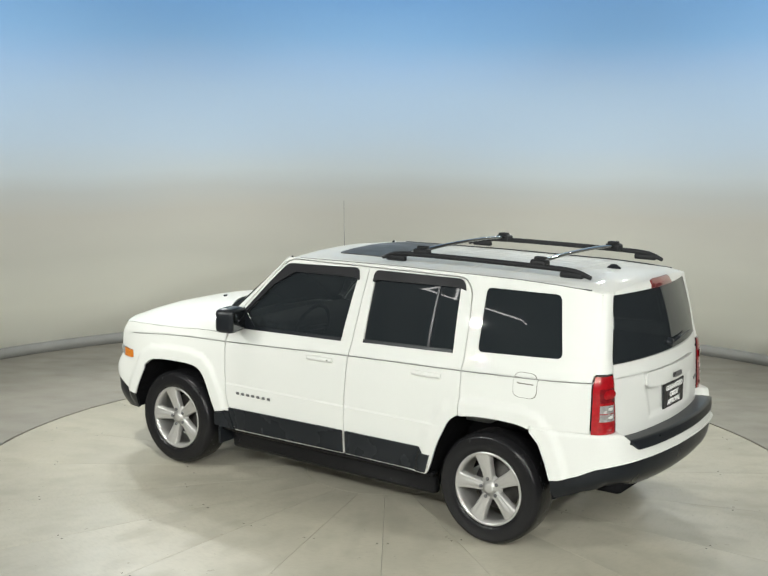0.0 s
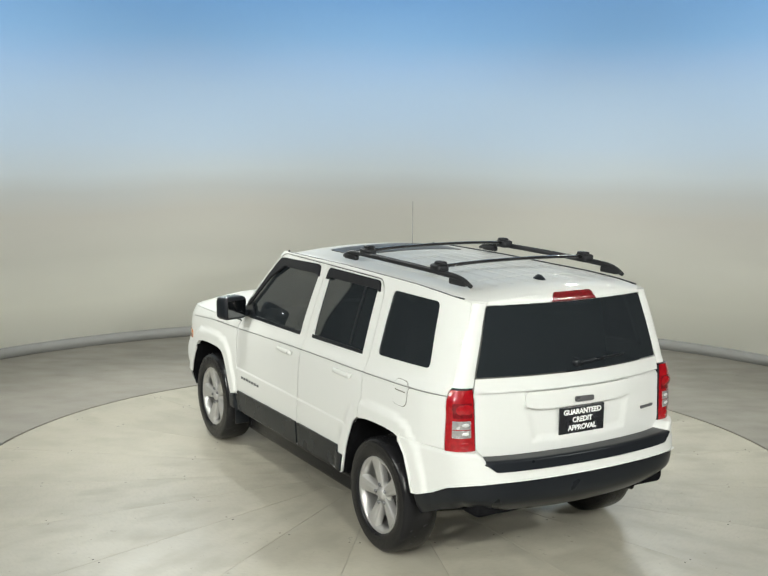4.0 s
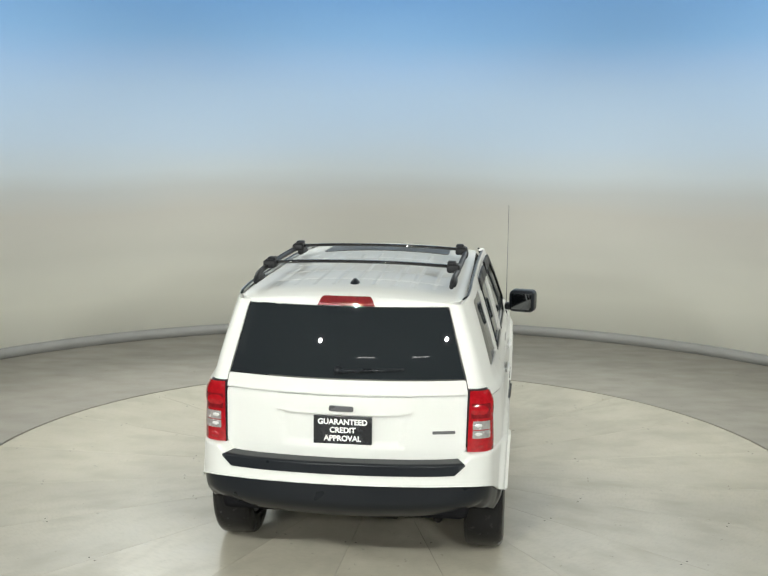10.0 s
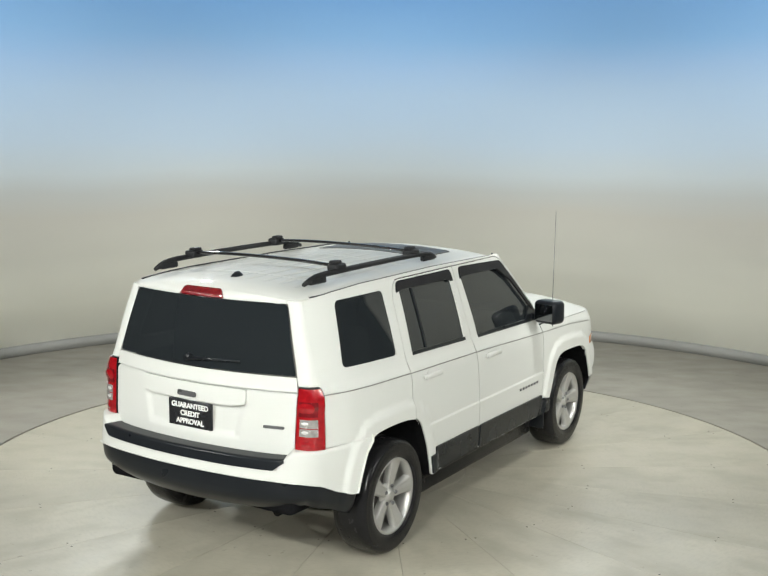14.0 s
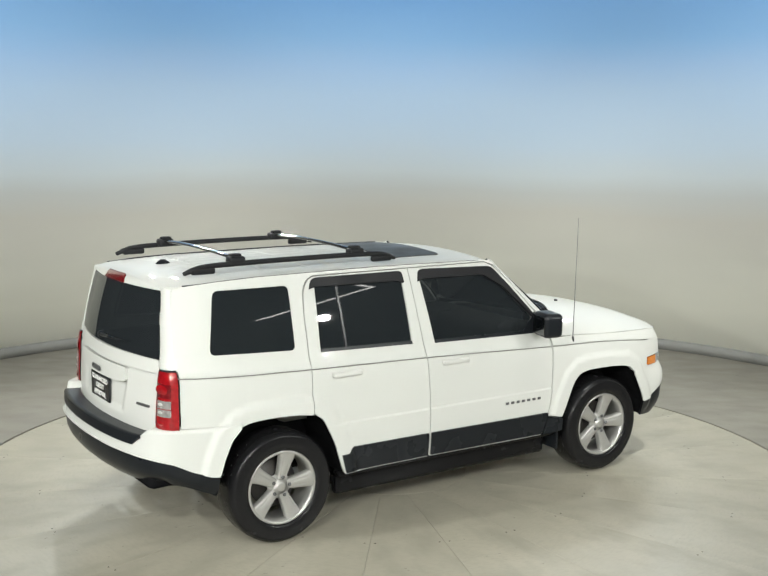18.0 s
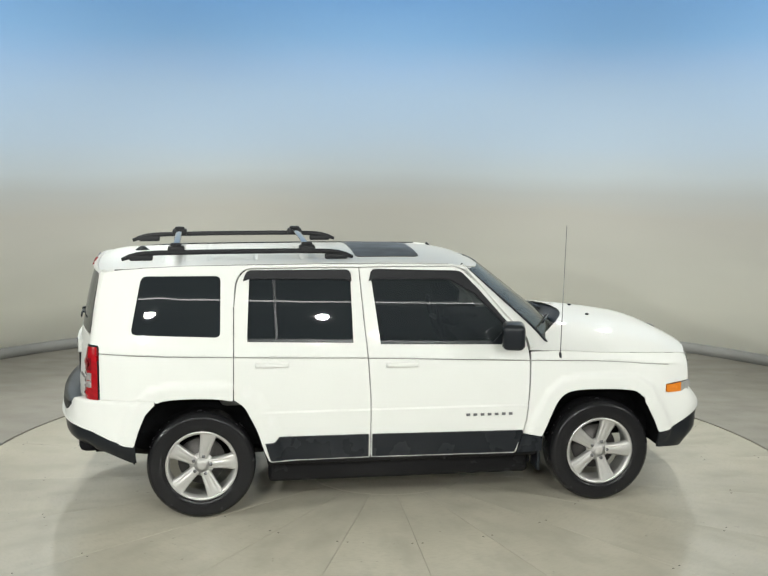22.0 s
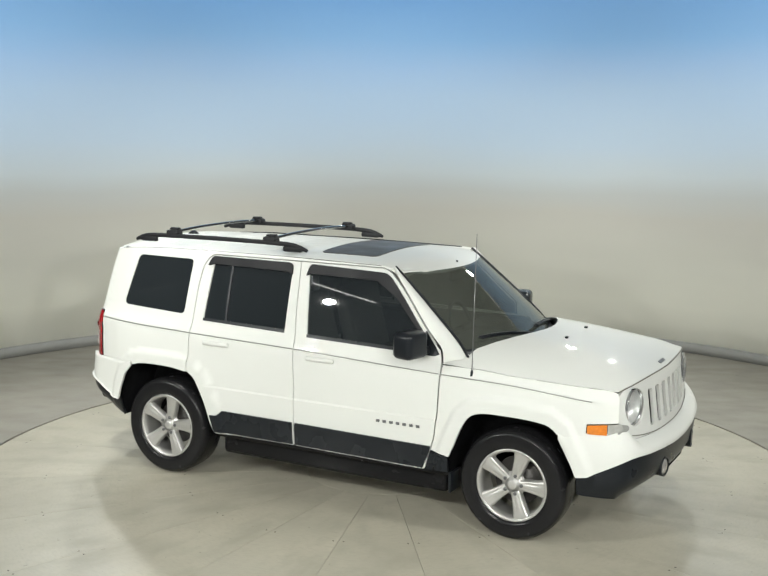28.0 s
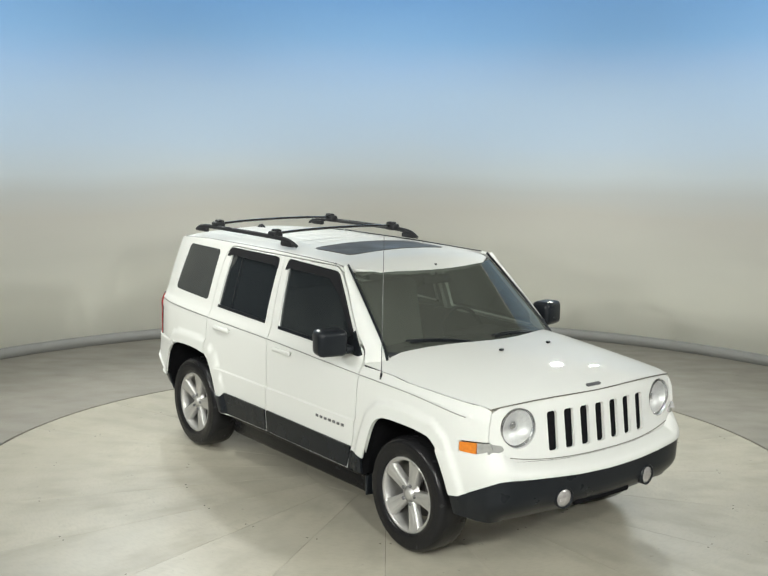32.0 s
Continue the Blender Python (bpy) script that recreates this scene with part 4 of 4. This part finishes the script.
    screen = panel("windscreen", rounded([(.600, 1.552, .03), (.62, 1.46), (.655, 1.28), (.695, 1.09), (0, 1.06), (-.695, 1.09), (-.655, 1.28), (-.62, 1.46), (-.600, 1.552, .03), (-.3, 1.548), (0, 1.545), (.3, 1.548)]), screen_at, (1, 0, .6), WINDSCREEN, car, .004, step=.08)
    screen.visible_shadow = False
    rws = []
    for y in np.linspace(-.70, .70, 17):
        a, b = screen_at(y, 1.075) + Vector((.012, 0, .0)), hood_at(1.245 - .375 * (abs(y) / .75) ** 2.0, y)
        rws.append([screen_at(y, interp(y, [-.74, 0, .4, .74], [1.112, 1.100, 1.128, 1.120])) + Vector((.007, 0, .006)), a, a.lerp(b, .5) + Vector((0, 0, -.035)), b + Vector((.02, 0, -.022))])
    cowl = grid_sheet("cowl_panel", rws, TRIM, car, .0, (0, 0, 1), "black plastic cowl below the windscreen")
    for y0, y1 in ((.08, -.56), (.62, .02)):
        bm = bmesh.new()
        path = []
        for u in np.linspace(0, 1, 12):
            y = y0 + (y1 - y0) * u
            z = 1.088 + .075 * math.sin(u * 1.9) * (1 if y0 < .3 else .9)
            path.append(screen_at(y, z) + Vector((.018, 0, .014)))
        add_tube(bm, path, [.010] * 4 + [.007] * 8, 7)
        blade = [p + Vector((-.004, -.03, .012)) for p in path[3:]]
        add_tube(bm, blade, .006, 6)
        part("front_wiper", bm, TRIM, cowl, "black windscreen wiper")
    # inside mirror
    bm = bmesh.new()
    add_box(bm, (.56, 0, 1.47), (.03, .22, .06), .012)
    add_tube(bm, [(.56, 0, 1.49), (.55, 0, 1.575)], .008, 8)
    part("inside_mirror", bm, CABIN, car)
    # whip aerial
    bm = bmesh.new()
    add_tube(bm, [(1.030, -.815, 1.005), (1.034, -.815, 1.25), (1.044, -.815, 1.86)], [.0032, .0026, .0020], 6)
    mast = part("whip_aerial", bm, BADGE, car, "thin whip aerial")
    bm = bmesh.new()
    add_lathe(bm, [(0, .022), (.006, .022), (.009, .010), (.012, -.015)], Matrix.Translation((1.030, -.815, 1.000)), 12)
    part("aerial_base", bm, TRIM, mast)

    # ---- bumpers: sections carried round the plan
    def bumper(name, plan, z_of, off_of, n_s, n_v, material, parent, label, lift=0.0, reach=9.0, first=None):
        right = [(x, -y) for x, y in plan]
        full = curve_at([(x, y, 0) for x, y in right + [(x, -y) for x, y in reversed(right) if abs(y) > 1e-6]], 321)
        full = [p for p in full if abs(p.y) < reach and (first is None or abs(p.x) >= first)]
        rws = []
        for i, p in enumerate(full):
            d = (full[min(i + 1, len(full) - 1)] - full[max(i - 1, 0)]).normalized()
            nrm = Vector((d.y, -d.x, 0))
            if nrm.dot(Vector((p.x, p.y * .3, 0))) < 0:
                nrm.negate()
            rws.append([Vector((p.x, p.y, z)) + nrm * (off_of(p, v, z) + lift) for v, z in [(v, z_of(p, v)) for v in np.linspace(0, 1, n_v)]])
        return grid_sheet(name, rws, material, parent, .015, (plan[-1][0], 0, 0), label)

    plan_f = [(1.612, .852), (1.70, .849), (1.80, .841), (1.90, .829), (1.98, .800), (2.045, .735), (2.090, .62), (2.122, .45), (2.143, .22), (2.150, 0)]
    top_f = lambda p: interp(abs(p.y), [0, .3, .655, .74, .80, .85, .87], [.652, .657, .684, .741, .758, .731, .709])
    mid_f = lambda p: interp(p.x, [1.602, 1.639, 1.687, 1.722, 1.79, 1.936, 2.03, 2.06], [.700, .637, .548, .467, .478, .553, .600, .606]) if p.x < 2.06 else interp(abs(p.y), [0, .25, .5, .70], [.577, .582, .598, .606])
    way_f = lambda p: interp(p.x, [1.75, 1.95, 2.06, 2.12], [.10, .45, .9, 1.0])
    bump = bumper("front_bumper", plan_f, lambda p, v: top_f(p) + (mid_f(p) - top_f(p)) * v, lambda p, v, z: -way_f(p) * .085 * (1 - v) ** 2.2 + .004 * math.sin(v * 3.14) + flare(p.x, z), 0, 9, PAINT, car, "white painted front bumper")
    bot_f = lambda p: interp(p.x, [1.70, 1.80, 2.0, 2.12], [.36, .35, .335, .335])
    bumper("bumper_skirt", plan_f, lambda p, v: mid_f(p) - .003 + (bot_f(p) - mid_f(p)) * v, lambda p, v, z: -.006 + flare(p.x, z) * (1 - v) + way_f(p) * interp(z, [.25, .327, .373, .42, .46, .6], [-.21, -.165, -.085, -.035, -.012, -.002]), 0, 9, TRIM, bump, "black lower bumper", first=1.722)
    bm = bmesh.new()
    add_box(bm, (2.062, 0, .405), (.06, .46, .06), .015)
    part("lower_intake", bm, LINER, bump)
    for s in (1, -1):
        m = pose(2.112, s * .352, .456, 0, 90, 0) @ Matrix.Rotation(radians(-8 * s), 4, "X")
        bm = bmesh.new()
        add_lathe(bm, [(.060, -.04), (.062, .010), (.056, .014), (.052, .004)], m, 28)
        fog = part("fog_lamp", bm, TRIM, bump, "round fog lamp")
        bm = bmesh.new()
        add_lathe(bm, [(.052, .002), (.04, .012), (.02, .017), (0, .018)], m, 28)
        part("lens", bm, CLEAR, fog)

    plan_r = [(-1.60, .852), (-1.72, .842), (-1.82, .829), (-1.92, .810), (-2.02, .780), (-2.10, .715), (-2.155, .61), (-2.195, .44), (-2.220, .22), (-2.228, 0)]
    top_r = lambda p: interp(abs(p.y), [.648, .700], [.737, .781])
    mid_r = lambda p: interp(-p.x, [1.595, 1.658, 1.702, 1.731, 1.78, 1.88, 1.99, 2.09, 2.16, 2.228], [.764, .697, .589, .492, .498, .532, .588, .616, .630, .634])
    way_r = lambda p: interp(-p.x, [1.80, 1.98, 2.08, 2.15], [.04, .35, .9, 1.0])
    bump = bumper("rear_bumper", plan_r, lambda p, v: top_r(p) + (mid_r(p) - top_r(p)) * max(0, v - .25) / .75, lambda p, v, z: -way_r(p) * (.11 * max(0, 1 - v / .25) + .012 * max(0, min(1, 1.6 - v * 2))) + flare(p.x, z), 0, 13, PAINT, car, "white painted rear bumper")
    bot_r = lambda p: interp(-p.x, [1.70, 1.76, 1.90, 2.05, 2.15, 2.228], [.372, .375, .43, .47, .45, .43])
    bumper("bumper_skirt", plan_r, lambda p, v: mid_r(p) - .003 + (bot_r(p) - mid_r(p)) * v, lambda p, v, z: -.002 + .6 * flare(p.x, z) * (1 - v) - .03 * v * v - way_r(p) * .10 * max(0, v - .55) ** 1.5 * 2.2, 0, 9, TRIM, bump, "black lower bumper", first=1.722)
    pad_z = lambda p, v: interp(v, [0, .3, 1], [.746, .742, interp(abs(p.y), [.600, .655], [.686, .735])])
    bumper("step_pad", plan_r, pad_z, lambda p, v, z: -.10 * max(0, 1 - v / .3) - .010 * max(0, min(1, 1.4 - v)), 0, 11, TRIM, bump, "dark ribbed step pad", .008, .655)

    # ---- sills, wells, floor pan and what lies beneath
    for sg in (1, -1):
        bm = bmesh.new()
        add_box(bm, (0, sg * .768, .338), (1.80, .08, .040), .016, None, 3)
        add_box(bm, (-.02, sg * .715, .262), (1.74, .07, .15), .03, None, 3)
        part("sill", bm, SILL, car, "glossy black sill below the doors")
        for line, xw in ((ARC_F, 1.318), (ARC_R, -1.317)):
            verts, faces = [], []
            edge = [line[0]] + line + [line[-1]]
            edge[0], edge[-1] = (line[0][0], .36), (line[-1][0], .36)
            for x, z in edge:
                for y, grow in ((half_width(x, max(.36, z)) - .006, 1.0), (.80, 1.03), (.48, 1.03)):
                    verts.append((xw + (x - xw) * grow, sg * y, .345 + (z - .345) * grow))
            n = len(edge)
            verts.append((xw, sg * .48, .345))
            for i in range(n - 1):
                for j in (0, 1):
                    faces.append((3 * i + j, 3 * i + j + 1, 3 * i + j + 4, 3 * i + j + 3))
                faces.append((3 * i + 2, len(verts) - 1, 3 * i + 5))
            raw("wheel_well", verts, faces, LINER, car, smooth=False)
    bm = bmesh.new()
    add_box(bm, (0, 0, .29), (1.75, 1.44, .12), .02)
    add_box(bm, (0, 0, .42), (3.9, .98, .12), .03)
    add_box(bm, (-1.95, 0, .52), (.28, 1.35, .22), .04)
    add_box(bm, (1.85, 0, .50), (.30, 1.25, .30), .04)
    part("floor_pan", bm, LINER, car)
    bm = bmesh.new()
    add_tube(bm, [(.9, -.2, .27), (-.8, -.25, .27), (-1.5, -.42, .31), (-1.90, -.49, .385), (-2.00, -.51, .39)], .026, 10)
    add_tube(bm, [(-1.62, .35, .33), (-1.66, -.25, .33)], .10, 14, (1, .8))
    part("exhaust", bm, EXHAUST, car, "dark exhaust pipe")
    for x in (1.318, -1.317):
        bm = bmesh.new()
        add_tube(bm, [(x, -.62, .345), (x, .62, .345)], .035, 10)
        add_box(bm, (x - .12, 0, .32), (.10, 1.0, .07), .02)
        part("axle", bm, LINER, car)
    for sg in (1, -1):
        bm = bmesh.new()
        add_box(bm, (.90, sg * .75, .285), (.02, .16, .13), .008)
        part("mud_guard", bm, TRIM, car)

    # ---- cabin
    bm = bmesh.new()
    add_box(bm, (.0, 0, .62), (1.5, 1.40, .06), .02)
    add_box(bm, (-1.3, 0, .85), (1.2, 1.40, .04), .02)
    for sg in (1, -1):
        add_box(bm, (.015, sg * .735, .86), (1.62, .05, .46), .02)
        add_box(bm, (-1.36, sg * .735, .97), (1.13, .05, .24), .02)
    add_box(bm, (-1.93, 0, .86), (.04, 1.25, .45), .01)
    part("cabin_tub", bm, CABIN, car)
    bm = bmesh.new()
    add_box(bm, (.78, 0, .98), (.42, 1.36, .20), .06, None, 3)
    add_box(bm, (.62, .36, 1.06), (.20, .34, .09), .03, None, 3)
    part("dashboard", bm, CABIN, car)
    bm = bmesh.new()
    ring = [(.43 - .055 * math.sin(a), .36 + .185 * math.cos(a), 1.04 + .175 * math.sin(a)) for a in np.linspace(0, 2 * math.pi, 25)]
    add_tube(bm, ring, .014, 8, caps=False)
    add_tube(bm, [(.43, .20, 1.04), (.45, .36, 1.04), (.43, .52, 1.04)], .018, 8)
    add_tube(bm, [(.45, .36, 1.04), (.60, .36, 1.0)], .03, 8)
    part("steering_wheel", bm, TRIM, car)
    for x, ys, wide in ((-.12, (.36, -.36), .50), (-.95, (.0,), 1.22)):
        for y in ys:
            bm = bmesh.new()
            add_box(bm, (x, y, .74), (.50, wide, .16), .05, None, 3)
            add_box(bm, (x - .27, y, 1.03), (.14, wide, .58), .05, Matrix.Rotation(radians(-14), 4, "Y"), 3)
            for hy in ((y,) if wide < 1 else (-.36, .36)):
                add_box(bm, (x - .375, hy, 1.375), (.09, .24, .16), .035, Matrix.Rotation(radians(-8), 4, "Y"), 3)
            part("seat", bm, SEAT, car, "grey cloth seat")
    panel("headliner", rounded([(.45, .54), (-1.85, .52), (-1.85, -.52), (.45, -.54)]), lambda x, y: roof_at(x, y) - Vector((0, 0, .045)), (0, 0, -1), HEADLINER, car, .01, step=.2)

    # ---- wheels
    for x, sg, turn in ((1.318, 1, 1), (1.318, -1, 72.5), (-1.317, 1, 5), (-1.317, -1, 77.5)):
        build_wheel(car, x, sg, turn)
    return car


def build_wheel(car, x, sg, turn):
    """One road wheel: its axis is local z, which points out of the car."""
    m = Matrix.Translation((x, sg * .745, .345)) @ Matrix.Rotation(radians(-90 * sg), 4, "X")
    bm = bmesh.new()
    add_lathe(bm, [(.0, -.02), (.150, -.02), (.152, -.035), (.150, -.05), (.0, -.05)], seg=36)
    wheel = part("wheel", bm, STEEL, car, "silver five-spoke alloy wheel")
    wheel.matrix_local = m
    bm = bmesh.new()
    add_lathe(bm, [(.226, -.100), (.236, -.108), (.285, -.116), (.325, -.106), (.340, -.088), (.3445, -.05), (.345, 0), (.3445, .05), (.340, .088), (.325, .106), (.312, .112), (.306, .111), (.285, .116), (.250, .113), (.236, .108), (.226, .098), (.218, .06)], seg=64)
    part("tyre", bm, TYRE, wheel)
    bm = bmesh.new()
    add_lathe(bm, [(.215, -.09), (.212, .02), (.2, .05), (.206, .088), (.216, .100), (.2275, .101), (.229, .094)], seg=56)
    part("rim", bm, ALLOY, wheel)
    # five spokes, each with a shallow groove
    ts, us = np.linspace(0, 1, 12), np.linspace(-1, 1, 17)
    for k in range(5):
        a = radians(turn + 72 * k) * (1 if sg < 0 else -1)
        verts, faces = [], []
        for layer in (0, 1):
            for t in ts:
                r = .045 + t * .166
                w = .029 + .019 * t + .010 * t ** 5
                for u in us:
                    crown = .004 * (1 - u * u) - .0045 * (math.exp(-((u - .45) / .13) ** 2) + math.exp(-((u + .45) / .13) ** 2)) * math.sin(math.pi * min(1, t * 1.05))
                    zz = (.074 + .020 * t + crown) if layer == 0 else .03 + .025 * t
                    zz -= 0.007 * abs(u) ** 8 if layer == 0 else 0
                    verts.append((r * math.cos(a) - u * w * math.sin(a), r * math.sin(a) + u * w * math.cos(a), zz))
        n, q = len(us), len(ts) * len(us)
        for i in range(len(ts) - 1):
            for j in range(n - 1):
                p = i * n + j
                faces.append((p, p + n, p + n + 1, p + 1))
        for i in range(len(ts) - 1):
            for j in (0, n - 1):
                p = i * n + j
                faces.append((p, p + q, p + n + q, p + n) if j == 0 else (p, p + n, p + n + q, p + q))
        raw("spoke", verts, faces, ALLOY, wheel)
        bm = bmesh.new()
        at = Matrix.Translation((.058 * math.cos(a), .058 * math.sin(a), .070))
        add_lathe(bm, [(.0, .020), (.008, .020), (.0115, .016), (.0125, .0)], at, 6)
        part("lug_nut", bm, BADGE, wheel)
    bm = bmesh.new()
    add_lathe(bm, [(.0, .090), (.022, .089), (.031, .086), (.035, .076), (.068, .066), (.078, .05)], seg=30)
    part("centre_cap", bm, ALLOY, wheel)


def build_tubes():
    """Thin tube lamps under the hall ceiling and on its back wall, seen only as bright lines in the glass."""
    for x, y, z, turn, size in ((0, -9.9, 5.786, 0, 12.0), (-9.9, -3.0, 5.786, 90, 8.0), (9.9, -3.0, 5.786, 90, 8.0), (-4.2, -7.0, 5.786, 0, 1.5), (4.2, -7.0, 5.786, 0, 1.5),
                                (-1.3, -10.185, 2.75, 0, 0.9), (1.6, -10.185, 2.75, 0, 0.9)):
        bm = bmesh.new()
        add_box(bm, (0, 0, 0), (size, .035, .03), .008)
        ob = part("tube_lamp", bm, TUBE_GLOW, None, "thin white tube lamp on the hall " + ("ceiling" if z > 5 else "wall"))
        ob.matrix_world = pose(x, y, z, 0, 0, turn)
        tagged(ob, category="lamp", group="tube lamps")


def build_track():
    """The curved lamp track over the wall, with a thin glowing strip and its four lamp heads."""
    track = new("lamp_track")
    tagged(track, "slim curved lamp track hung above the sky-painted wall", "lamp")
    arc = [(4.97 * math.cos(radians(a)), 4.97 * math.sin(radians(a)), 4.03) for a in np.linspace(34, 146, 57)]
    bm = bmesh.new()
    add_tube(bm, [(x, y, z + .03) for x, y, z in arc], .02, 8)
    part("track_rail", bm, RAIL, track, "black track rail")
    bm = bmesh.new()
    add_tube(bm, arc, .008, 6)
    part("light_strip", bm, STRIP_GLOW, track, "thin white glowing strip")
    for a in (51, 60, 120, 129):
        bm = bmesh.new()
        at = Vector((4.95 * math.cos(radians(a)), 4.95 * math.sin(radians(a)), 3.98))
        way = (Vector((0, -1.0, 0.2)) - at).normalized()
        m = Matrix.Translation(at - way * .03) @ way.to_track_quat("Z", "X").to_matrix().to_4x4()
        add_lathe(bm, [(.0, -.16), (.07, -.15), (.10, -.06), (.105, .0), (.098, .0), (.09, -.05), (.0, -.06)], m, 20)
        part("lamp_head", bm, RAIL, track, "round black lamp head")
    for a in (40, 75, 105, 140):
        bm = bmesh.new()
        x, y = 4.97 * math.cos(radians(a)), 4.97 * math.sin(radians(a))
        add_tube(bm, [(x, y, 4.07), (x, y, 5.81)], .006, 6)
        part("hanger", bm, SCREW, track)


build_hall()
turntable = build_turntable()
suv = build_car()
build_tubes()
build_track()


def motions():
    times = [0, 2, 4, 6, 8, 10, 12, 14, 16, 18, 20, 22, 24, 26, 28, 30, 32]
    turn = [TURN_AT_16 + TURN_RATE * (t - 16) for t in times]
    walk(turntable, [(t, pose(0, 0, 0, 0, 0, a)) for t, a in zip(times, turn)])
    walk(suv, [(t, pose(0, 0, 0, 0, 0, a) @ Matrix.Translation(CAR_OFFSET)) for t, a in zip(times, turn)])


motions()
